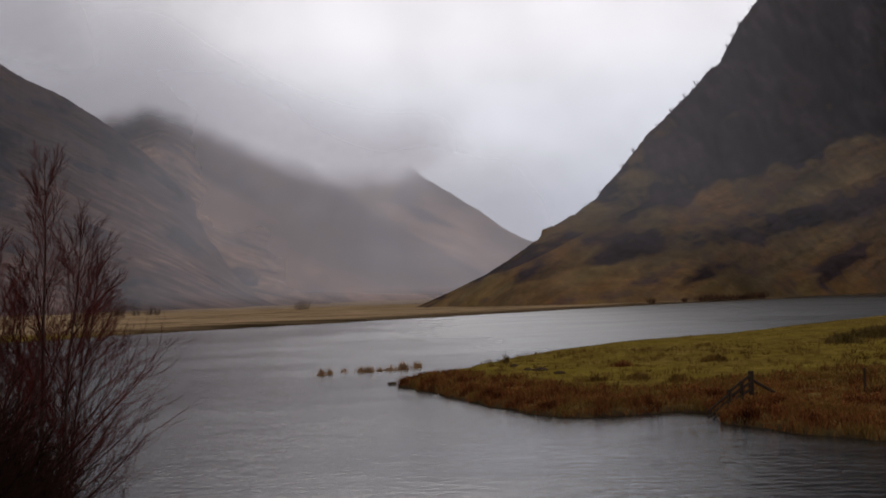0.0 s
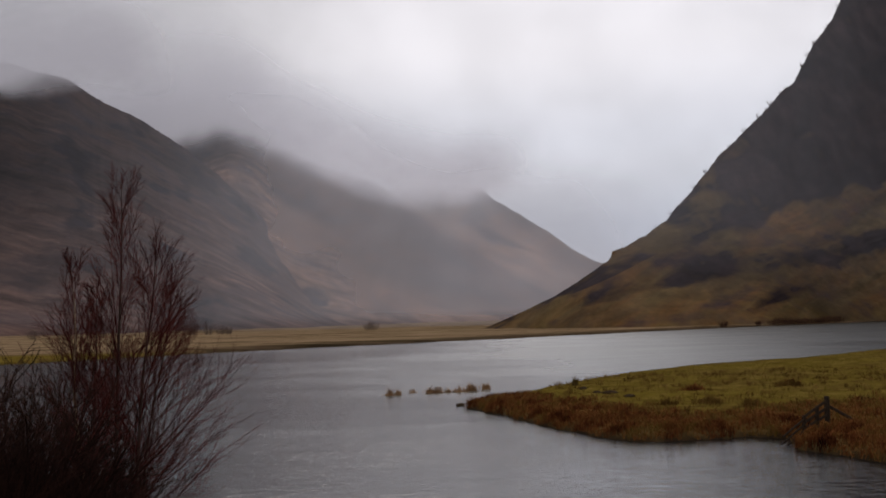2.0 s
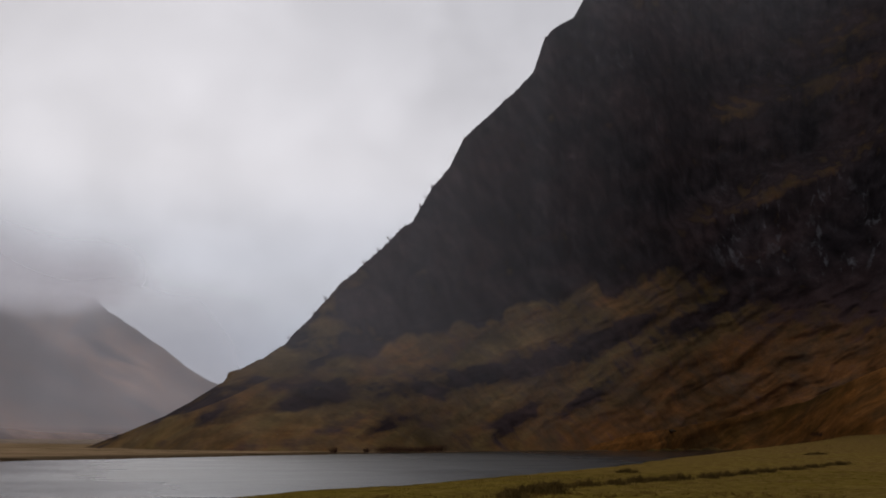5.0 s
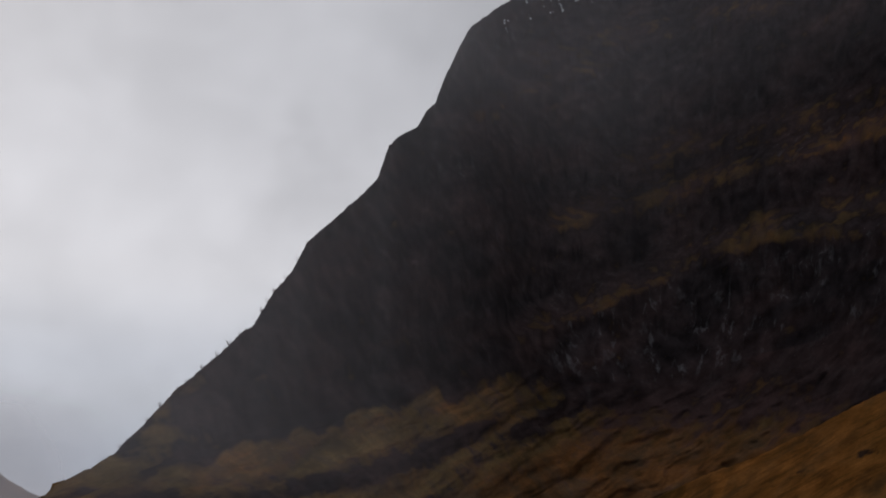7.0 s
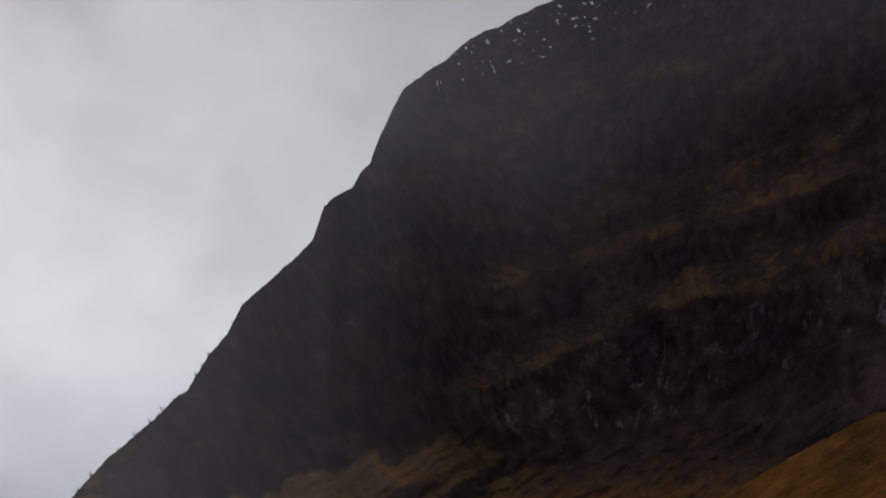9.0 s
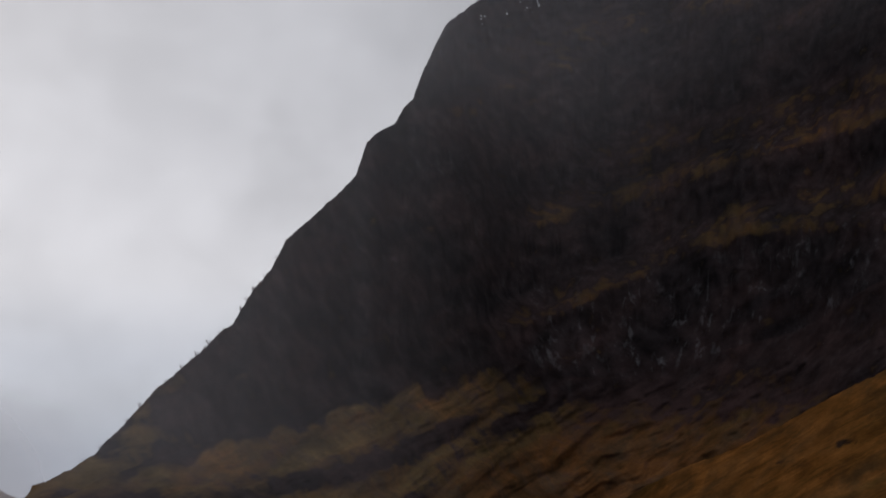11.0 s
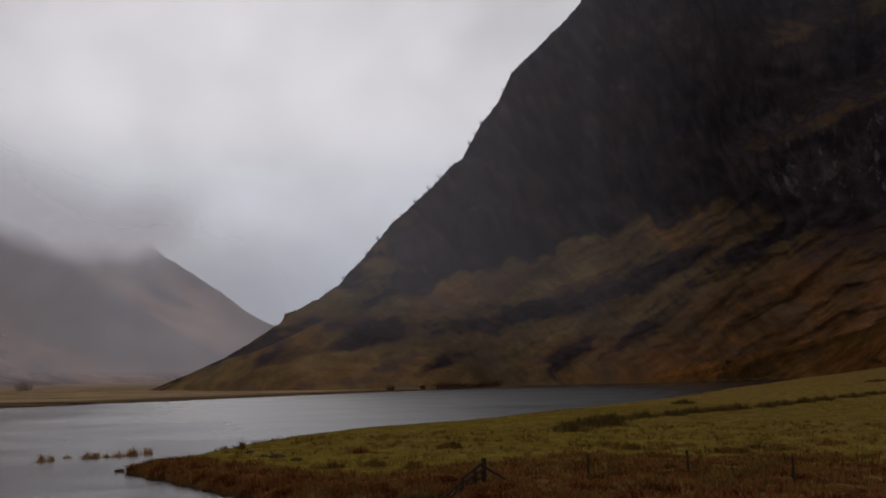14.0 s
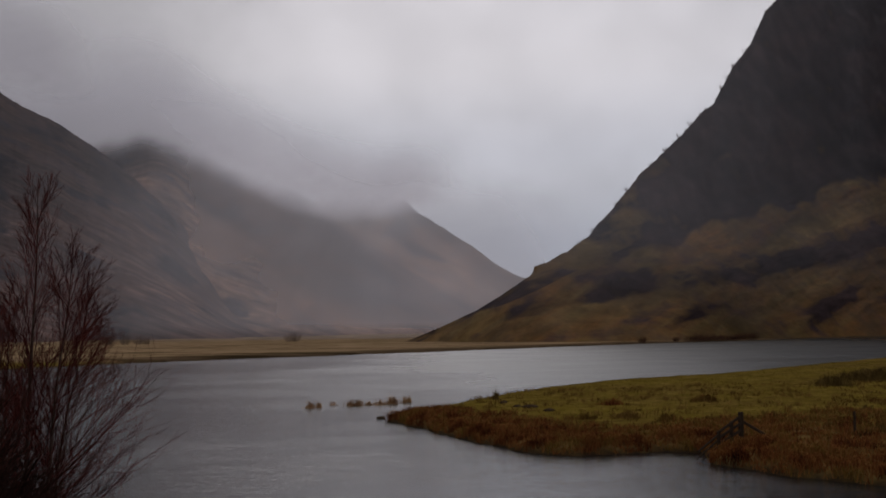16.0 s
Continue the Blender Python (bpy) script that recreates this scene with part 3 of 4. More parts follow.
    for i in range(n_up + 1):
        v = i / n_up
        r = rb + (rc - rb) * v
        z = zb + (zs - zb) * v ** 0.96 + (zc - zs) * smooth(0.80, 1.0, v)
        e = np.degrees(np.arctan2(z - 5, r))
        # ledges that climb to the right: steep walls between grassy shelves
        shelf, back, whole = ledge_field(az, e)
        small = (e + 0.29 * az) / 1.5 + 0.7 * fbm(az / 5, e / 4, 4, 61)
        saw = small - np.floor(small)
        calm = 0.3 + 0.7 * smooth(-16, -28, az)
        de = calm * (smooth(0.0, 0.6, saw) - saw) * 0.35 * smooth(0, 0.06, v) * smooth(1, 0.90, v) * size
        wob = smooth(0.0, 0.08, v) * smooth(1.0, 0.9, v) * size
        but = fbm(az / 3.2, e / 14, 5, 63, 0.55, True)
        ribs = fbm(az * 1.7 + 0.4 * fbm(az, e / 2, 3, 62), e / 3.5, 4, 64, 0.6, True)     # chimneys and ribs of the walls
        out = r + (back - whole * v) * smooth(1.0, 0.93, v) + wob * calm * (16 * but + 9 * ribs + 8 * fbm(az * 0.9, e / 1.5, 4, 66))
        z = 5 + (z - 5) * out / r
        rows.append((out, z + r * np.radians(de) * (1 + np.tan(np.radians(e)) ** 2) + wob * 4 * fbm(az * 0.6, e / 1.3, 4, 68)))
        o = fbm(az / 6.5 + 3, (e + 0.20 * az) / 1.9, 5, 56, 0.55)
        shelf = np.maximum(shelf, 0.22 * smooth(0.5, 0.85, saw) * smooth(-0.1, 0.4, fbm(az / 4, e / 2.0, 4, 71)))
        crag.append(np.clip((0.98 - 0.80 * shelf + 0.18 * fbm(az / 1.8, e / 1.3, 5, 75, 0.6)) * left + (1 - left) * (0.28 + 0.50 * smooth(-0.08, 0.30, o)), 0, 1))
        brk.append(np.clip(0.16 + 0.36 * shelf + 0.50 * fbm(az / 4, (e + 0.3 * az) / 1.6, 4, 73), 0, 1))
        snow.append(smooth(0.78, 0.88, v) * smooth(1.0, 0.97, v) * smooth(-27, -29, az) * smooth(-46, -40, az))
        along.append(-12.0 * streak(foot_e) - 0.5 * (e - foot_e))
        bare.append(np.clip((0.10 + 0.90 * smooth(-29, -32, az) * smooth(14.5, 11.5, e - 0.3 * (-35 - az) * 0.5) * smooth(-0.3, 0.3, fbm(az / 1.3, e / 3, 3, 77))
                             + 0.30 * smooth(0.1, 0.5, fbm(az / 2, e / 3, 4, 78))) * (1 - shelf), 0, 1) * smooth(-17, -26, az))
    mat = hill_material("crag_and_bracken", (1.0, 1.0, 1.0), (0.0162, 0.0130, 0.0142), (0.110, 0.074, 0.032), (0.112, 0.050, 0.018), 0.55,
                        contrast=0.75, heather=(0.0420, 0.0240, 0.0225), flecks=0.9)
    ob = sheet("mountain", az, rows, mat, np.stack(crag), np.stack(brk), np.stack(snow), along=np.stack(along), bare=np.stack(bare))
    tagged(ob, "steep dark craggy mountain with bracken slopes and snow flecks", "mountain", kind="structure")
    # a thin pale sheet added before the face as haze, thicker round the summit
    k = np.linspace(0, 1, 60)[:, None]
    R = rf[::4] - 25 + (rc - rf)[::4] * k
    Z = -8 + (5 + (zc[::4] - 5) * (rc[::4] - 25) / rc[::4] + 8) * k
    A = np.broadcast_to(az[::4], Z.shape)
    x, y = polar(A, R)
    veil = mesh_of("cloud_bank", np.stack([x, y, Z], -1).reshape(-1, 3), grid_faces(*R.shape), [CLOUD])
    attribute(veil, "thick", smooth(0, 70, Z) * (0.003 + 0.092 * smooth(-31, -14, A)) + 0.03 * smooth(180, 420, Z) * smooth(-48, -24, A) + 0.045 * smooth(380, 650, Z) + 0.07 * smooth(320, 650, Z) * smooth(-42, -22, A))
    attribute(veil, "tone", 0.88 + 0 * Z)
    tagged(veil, "thin translucent sheet added as haze before the mountain face", "cloud", "low cloud on the hilltops", "stuff")


def build_spur():
    """A smooth bracken spur that runs down in front of the crags to the head of the lake."""
    az = np.arange(-23.5, -75, -0.15)
    rf = curve([(-23.5, 700), (-25, 722), (-27, 775), (-29, 852), (-31, 905), (-33, 900), (-37, 720), (-45, 600), (-75, 480)], az)
    rc = curve([(-23.5, 705), (-25, 735), (-27, 790), (-29, 872), (-31, 930), (-33, 935), (-37, 840), (-45, 790), (-75, 760)], az)
    el = np.interp(az, [-75, -55, -49, -44.8, -42.6, -40.2, -37.9, -36, -34.5, -31.7, -28.8, -25.9, -23.5], [9.5, 9.0, 8.2, 6.45, 5.35, 4.3, 3.6, 2.8, 2.1, 1.45, 0.9, 0.45, -0.3])
    zc = 5 + rc * np.tan(np.radians(el + 0.06 * fbm(az * 0.8, az * 0, 4, 81)))
    rows, crag, brk = [], [], []
    for i in range(61):
        v = i / 60
        r = rf + (rc - rf) * v
        z = -8 + (zc + 8) * (0.55 * v + 0.45 * v ** 1.6)
        e = np.degrees(np.arctan2(z - 5, r))
        fold = fbm((az + 2.1 * e) / 4.0, e / 5, 4, 83)
        rows.append((r + 14 * fold * smooth(0.05, 0.4, v) * smooth(1, 0.8, v), z + 1.2 * fbm(az * 2.2, v * 9 + 0 * az, 3, 85) * smooth(0.05, 0.3, v)))
        crag.append(np.clip(0.05 + 0.55 * smooth(0.30, 0.55, fbm(az / 2.0, e / 0.8, 4, 87)), 0, 1))
        brk.append(np.clip(0.85 - 0.5 * smooth(0.0, 0.5, fold), 0, 1))
    mat = hill_material("spur_bracken", (1.0, 1.0, 1.0), (0.016, 0.010, 0.007), (0.072, 0.042, 0.013), (0.116, 0.048, 0.013), 0.3, contrast=0.8)
    ob = sheet("hill_spur", az, rows, mat, np.stack(crag), np.stack(brk), back=120, lean=1.3)
    tagged(ob, "smooth rusty bracken spur below the crags", "hill", kind="structure")


def build_hill(name, az0, az1, foot, crest_r, crest_e, mat, label, seed, relief):
    az = np.arange(az0, az1, -0.12)
    kx, ky = np.array(crest_e).T
    rf, rc = curve(foot, az), curve(crest_r, az)
    zc = 5 + rc * np.tan(np.radians(np.interp(az, kx[::-1], ky[::-1]) + 0.12 * fbm(az * 0.9, az * 0, 4, seed) + 0.07 * fbm(az * 3.5, az * 0, 3, seed + 1, 0.6, True)))
    s = az * 38.0
    rows, crag, brk = [], [], []
    n_v = 110
    for i in range(n_v + 1):
        v = i / n_v
        wob = smooth(0.03, 0.3, v) * smooth(1.0, 0.85, v)
        g = fbm(s / 170 + v * 0.8, v * 1.5 + 0 * s, 5, seed + 3, 0.5, True)
        o = fbm(s / 110, v * 6 + 0 * s, 4, seed + 9)
        rows.append((rf + (rc - rf) * v + wob * relief * np.clip(zc / 380, 0.05, 1) * (g + 0.5 * o), -6 + (zc + 6) * (0.40 * v + 0.60 * v ** 1.7)))
        crag.append(np.clip(0.06 + 0.36 * smooth(0.35, 0.95, v) + 0.55 * smooth(0.08, 0.5, o), 0, 1))
        brk.append(np.clip(0.62 - 0.3 * v + 0.6 * fbm((s + 900 * v) / 260, v * 5, 4, seed + 13), 0, 1))
    ob = sheet(name, az, rows, mat, np.stack(crag), np.stack(brk), back=500, lean=-1.3)
    tagged(ob, label, "hill", kind="structure")


def build_mist():
    """One sheet that leans on the hills across the valley: added as thin haze below, closed cloud above its base."""
    az = np.arange(75, -16, -0.3)
    k = np.linspace(0, 1.6, 240)[:, None]
    A = np.broadcast_to(az, (240, len(az)))
    R = 880 + 2770 * k + 0 * A
    Z = 1385 * k - 3 + 0 * A
    E = np.degrees(np.arctan2(Z - 5, R))
    haze = curve([(75, 0.06), (25, 0.06), (19, 0.12), (15, 0.26), (10, 0.40), (4, 0.49), (-1, 0.57), (-5, 0.60), (-12, 0.5)], A)
    haze = haze * smooth(-3, 16, Z) * (0.86 + 0.22 * smooth(0, 200, Z)) * (0.94 + 0.22 * fbm(A / 6, E / 3, 3, 94))
    sky = np.interp(A, [-9, -4.6, 2], [1.0, 3.2, 7.4])
    haze = haze * (1 - smooth(-0.5, 8, E - sky) * smooth(7, -4, A))
    base = curve([(75, 11.8), (30, 11.8), (25, 12.0), (21.5, 12.6), (18.8, 12.0), (16.9, 11.7), (15, 11.3), (13, 10.4), (11, 9.2), (8, 7.7), (5, 6.4), (2.5, 6.2), (0, 6.5), (-9, 6.5)], A)
    q = E - base - 0.9 * fbm(A / 4.5, E / 2.4, 4, 91)
    closed = 0.90 * smooth(-1.0, 0.7, q) * smooth(15.5, 20, A)
    top = curve([(75, 7), (25, 7), (15, 6), (8, 4.5), (3, 3.2), (-9, 2)], A)
    thick = np.clip(np.maximum(haze, closed), 0, 0.98) * smooth(1.0, 0.15, q / top) * smooth(-12, -3, A) * smooth(20.4, 17, E)
    x, y = polar(A, R)
    veil = mesh_of("cloud_bank", np.stack([x, y, Z], -1).reshape(-1, 3), grid_faces(*R.shape), [CLOUD])
    attribute(veil, "thick", np.maximum(thick, 0.006))
    # greyer low and to the left, whiter above: the cloud's shading put into its tone
    attribute(veil, "tone", 0.70 - 0.14 * smooth(8, 20, A) + smooth(-1.6, 1.0, q) * (0.10 + 0.13 * smooth(20, 6, A)))
    tagged(veil, "ragged grey low cloud on the hilltops with a haze sheet below", "cloud", "low cloud on the hilltops", "stuff")


def build_cloud_deck():
    """The cloud that lies behind the near shoulder and hides the tops of the ridge and of the pass."""
    az = np.arange(75, -40, -0.25)
    k = np.linspace(0, 1.8, 230)[:, None]
    A = np.broadcast_to(az, (230, len(az)))
    E = 5.0 + 14 * k + 0 * A
    R = 2380 + 60 * (E - 6)
    base = curve([(75, 9), (20, 9.0), (17, 9.6), (15.5, 10.2), (14.3, 10.4), (12.6, 9.5), (11.2, 8.6), (8.8, 7.6), (6.4, 6.9), (5, 6.6), (2, 6.6), (0.9, 6.9), (-1, 7.4), (-4, 8)], A)
    q = E - base - 0.8 * fbm(A / 3.0, E / 2.0, 5, 97, 0.55) + 0.25
    thick = 0.97 * smooth(-0.8, 0.8, q) * smooth(-2.5, 2.0, A) * smooth(1.0, 0.2, (E - base) / curve([(75, 9), (20, 8), (14, 6.5), (8, 5.5), (3, 4.5), (-4, 3)], A)) * smooth(19, 16, E)
    x, y = polar(A, R)
    veil = mesh_of("cloud_bank", np.stack([x, y, 5 + R * np.tan(np.radians(E))], -1).reshape(-1, 3), grid_faces(*R.shape), [CLOUD])
    attribute(veil, "thick", np.clip(thick, 0.006, 1))
    # whiter to the right and higher up: lit cloud imitated by tone
    attribute(veil, "tone", 0.68 + 0.20 * smooth(19, 8, A) + 0.02 * q.clip(0, 3))
    tagged(veil, "pale closed cloud over the ridge behind the shoulder", "cloud", "low cloud on the hilltops", "stuff")


def build_hills():
    # paler from near to far: part of the haze is put into these colours
    far_mat = hill_material("far_hazed_heath", (1.0, 1.0, 1.0), (0.038, 0.030, 0.031), (0.135, 0.095, 0.074), (0.290, 0.165, 0.112), 1.0, 0.26, 1.0)
    mid_mat = hill_material("mid_hazed_heath", (1.0, 1.0, 1.0), (0.029, 0.0235, 0.0258), (0.095, 0.067, 0.053), (0.205, 0.115, 0.080), 1.0, 0.30, 1.0)
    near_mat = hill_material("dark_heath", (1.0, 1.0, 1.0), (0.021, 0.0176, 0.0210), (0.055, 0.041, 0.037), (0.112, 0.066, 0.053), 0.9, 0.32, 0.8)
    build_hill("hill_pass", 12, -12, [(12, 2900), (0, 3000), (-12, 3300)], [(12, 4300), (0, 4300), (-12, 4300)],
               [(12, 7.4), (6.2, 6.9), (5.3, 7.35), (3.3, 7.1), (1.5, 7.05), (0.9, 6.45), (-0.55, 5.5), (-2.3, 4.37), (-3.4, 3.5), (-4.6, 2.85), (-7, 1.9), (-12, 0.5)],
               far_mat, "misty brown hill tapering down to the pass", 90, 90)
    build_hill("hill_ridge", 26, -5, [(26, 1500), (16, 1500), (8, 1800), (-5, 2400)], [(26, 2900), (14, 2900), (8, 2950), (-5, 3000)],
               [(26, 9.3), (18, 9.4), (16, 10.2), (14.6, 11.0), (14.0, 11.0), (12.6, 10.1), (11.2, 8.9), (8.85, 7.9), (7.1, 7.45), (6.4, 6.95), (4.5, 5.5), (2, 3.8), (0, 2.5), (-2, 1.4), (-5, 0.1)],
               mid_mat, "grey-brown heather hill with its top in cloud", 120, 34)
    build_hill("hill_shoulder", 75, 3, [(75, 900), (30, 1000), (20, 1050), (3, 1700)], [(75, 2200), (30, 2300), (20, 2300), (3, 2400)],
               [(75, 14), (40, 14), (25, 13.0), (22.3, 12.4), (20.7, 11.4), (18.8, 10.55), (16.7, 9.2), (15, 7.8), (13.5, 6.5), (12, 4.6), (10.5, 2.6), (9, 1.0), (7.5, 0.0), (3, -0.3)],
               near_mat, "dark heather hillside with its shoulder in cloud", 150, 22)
    build_mist()
    build_cloud_deck()


build_ground()
build_water()
build_right_mountain()
build_spur()
build_hills()


# ---------------------------------------------------------------- grasses
def height_at(x, y):
    return float(ground_height(np.array([x]), np.array([y]))[0][0])


def blades(x, y, z, tall, wide, lean, seed):
    """Triangles for grass: one upright, bent blade at each place."""
    g = np.random.default_rng(seed)
    n = len(x)
    a, b = g.uniform(0, 2 * np.pi, n), g.uniform(0, 2 * np.pi, n)
    k = g.uniform(0.2, 1.0, n) * lean * tall
    dx, dy = np.cos(a) * wide / 2, np.sin(a) * wide / 2
    low = z - 0.04
    mx, my, mz = x + np.cos(b) * k * 0.35, y + np.sin(b) * k * 0.35, z + tall * 0.6
    v = np.stack([np.stack([x - dx, y - dy, low], -1), np.stack([x + dx, y + dy, low], -1),
                  np.stack([mx + dx * 0.7, my + dy * 0.7, mz], -1), np.stack([mx - dx * 0.7, my - dy * 0.7, mz], -1),
                  np.stack([x + np.cos(b) * k, y + np.sin(b) * k, z + tall * (1 - 0.25 * lean)], -1)], 1).reshape(-1, 3)
    i = np.arange(n) * 5
    quads, tips = np.stack([i, i + 1, i + 2, i + 3], -1).tolist(), np.stack([i + 3, i + 2, i + 4], -1).tolist()
    return v, quads + tips


def scatter(n, box, seed, keep):
    g = np.random.default_rng(seed)
    x, y = g.uniform(box[0], box[1], n), g.uniform(box[2], box[3], n)
    z, d, near, far = ground_height(x, y)
    ok = keep(x, y, d, near, far, g)
    return x[ok], y[ok], z[ok], d[ok], g


def tufts(x, y, z, per, spread, g):
    """Several blades about each tuft's heart."""
    m = np.repeat(np.arange(len(x)), per)
    return x[m] + g.normal(0, spread, len(m)), y[m] + g.normal(0, spread, len(m)), z[m], m


SEDGE = blade_material("dead_sedge", [(0.014, 0.005, 0.003), (0.066, 0.020, 0.008), (0.150, 0.050, 0.016), (0.195, 0.088, 0.028), (0.118, 0.072, 0.014), (0.190, 0.110, 0.036)], 0.60, 0.35)
STRAW = blade_material("bleached_moor_grass", [(0.040, 0.020, 0.006), (0.115, 0.064, 0.016), (0.205, 0.122, 0.036)], 0.5)
TURF = blade_material("grazed_turf", [(0.088, 0.046, 0.012), (0.112, 0.076, 0.012), (0.118, 0.092, 0.012), (0.134, 0.102, 0.016), (0.200, 0.130, 0.040)], 0.16, 0.30)
RUSH = blade_material("dark_rush", [(0.032, 0.020, 0.007), (0.080, 0.052, 0.016), (0.145, 0.095, 0.030)], 0.6)
REED = blade_material("brown_reed", [(0.15, 0.075, 0.036), (0.30, 0.175, 0.085), (0.44, 0.285, 0.16)], 0.8)


def build_grasses():
    # red-brown sedge that hangs over the bank
    x, y, z, d, g = scatter(90000, (-5, 48, 29, 72), 1, lambda x, y, d, near, far, g: (d > 0.06) & (near < 0.3) & (y < 68) &
                            (g.random(len(x)) < (1 - rough_band(x, y)) * np.where(near_edge(x, y) < 3.0, 1.0, 0.40)))
    tall = 0.16 + 0.42 * smooth(-0.35, 0.45, fbm(x * 0.7, y * 0.7, 3, 31)) * np.where(near_edge(x, y) < 5, 1.0, 0.75)
    bx, by, bz, m = tufts(x, y, z, 5, 0.10, g)
    v, f = blades(bx, by, bz, tall[m] * g.uniform(0.6, 1.2, len(m)), 0.035, 1.0, 2)
    ob = mesh_of("sedge", v, f, [SEDGE], flat=True)
    tagged(ob, "red-brown dead sedge along the lake bank", "sedge", kind="stuff")
    # paler tussocks among it and along the rim of the turf
    x, y, z, d, g = scatter(30000, (-4, 60, 32, 90), 3, lambda x, y, d, near, far, g: (d > 0.4) & (near < 0.3) &
                            (g.random(len(x)) < 0.9 * smooth(0.05, 0.45, rough_band(x, y)) * smooth(1.0, 0.5, rough_band(x, y)) + 0.24 * smooth(-0.1, 0.3, fbm(x * 0.5, y * 0.5, 3, 35))) & (near_edge(x, y) > 0.7))
    bx, by, bz, m = tufts(x, y, z, 9, 0.13, g)
    v, f = blades(bx, by, bz, g.uniform(0.14, 0.40, len(m)), 0.03, 0.9, 4)
    ob = mesh_of("moor_grass", v, f, [STRAW], flat=True)
    tagged(ob, "bleached tussocks of moor grass on the pasture's rim", "grass", kind="stuff")
    # dark heather among the sedge
    x, y, z, d, g = scatter(1500, (3, 70, 34, 80), 13, lambda x, y, d, near, far, g: (d > 1.5) & (near < 0.3) & (near_edge(x, y) > 5) &
                            (g.random(len(x)) < 0.95 * (1 - rough_band(x, y)) * smooth(-0.1, 0.3, fbm(x * 0.2, y * 0.2, 3, 33))))
    bx, by, bz, m = tufts(x, y, z, 60, 0.26, g)
    v, f = blades(bx, by, bz, g.uniform(0.15, 0.45, len(m)), 0.03, 0.8, 14)
    ob = mesh_of("heather", v, f, [RUSH], flat=True)
    tagged(ob, "dark withered heather among the lakeside sedge", "heather", kind="stuff")
    # short turf
    x, y, z, d, g = scatter(60000, (-3, 110, 48, 150), 5, lambda x, y, d, near, far, g: (d > 0.3) & (near < 0.3) & (far < 0.5) &
                            (g.random(len(x)) < 0.15 + 0.85 * rough_band(x, y)))
    bx, by, bz, m = tufts(x, y, z, 3, 0.10, g)
    v, f = blades(bx, by, bz, g.uniform(0.03, 0.085, len(m)), 0.035, 1.3, 6)
    ob = mesh_of("turf", v, f, [TURF], flat=True)
    tagged(ob, "short green grazed turf of the spit", "grass", kind="stuff")


def clump(name, x, y, wide, deep, tall, count, mat, label, category, group, seed, z=None):
    g = np.random.default_rng(seed)
    px, py = g.normal(0, wide / 2.4, count), g.normal(0, deep / 2.4, count)
    hump = np.exp(-(px / wide) ** 2 * 1.5 - (py / max(deep, 0.2)) ** 2)
    base = height_at(x, y) if z is None else z
    pz = ground_height(px + x, py + y)[0] - base if z is None else 0 * px - 0.1
    tuft = 0.55 + 0.45 * np.sin(px * 5.1 / max(wide, 0.4) * 2 + seed) * np.cos(py * 3.7 / max(deep, 0.3) + seed)
    v, f = blades(px, py, pz, tall * g.uniform(0.30, 1.05, count) * (0.35 + 0.65 * tuft) * (0.6 + 0.4 * hump), 0.045, 0.5, seed + 1)
    # the raised root mat from which the blades grow
    rim, k0 = 18, len(v)
    ring = np.arange(rim) * 2 * np.pi / rim
    dome = []
    for q, hgt in ((1.25, -0.15), (0.9, 0.02 * tall), (0.45, 0.06 * tall)):
        rx, ry = np.cos(ring) * wide * q * 0.62, np.sin(ring) * deep * q * 0.62
        gz = ground_height(rx + x, ry + y)[0] - base if z is None else 0 * rx
        dome.append(np.stack([rx, ry, gz + hgt], -1))
    dome.append(np.array([[0, 0, (0.08 * tall) if z is None else 0.10]]))
    v = np.concatenate([v] + dome)
    for q in range(2):
        f = f + [[k0 + q * rim + i, k0 + q * rim + (i + 1) % rim, k0 + (q + 1) * rim + (i + 1) % rim, k0 + (q + 1) * rim + i] for i in range(rim)]
    f = f + [[k0 + 2 * rim + i, k0 + 2 * rim + (i + 1) % rim, k0 + 3 * rim] for i in range(rim)]
    ob = mesh_of(name, v, f, [mat], flat=True)
    ob.location = (x, y, base)
    return tagged(ob, label, category, group)


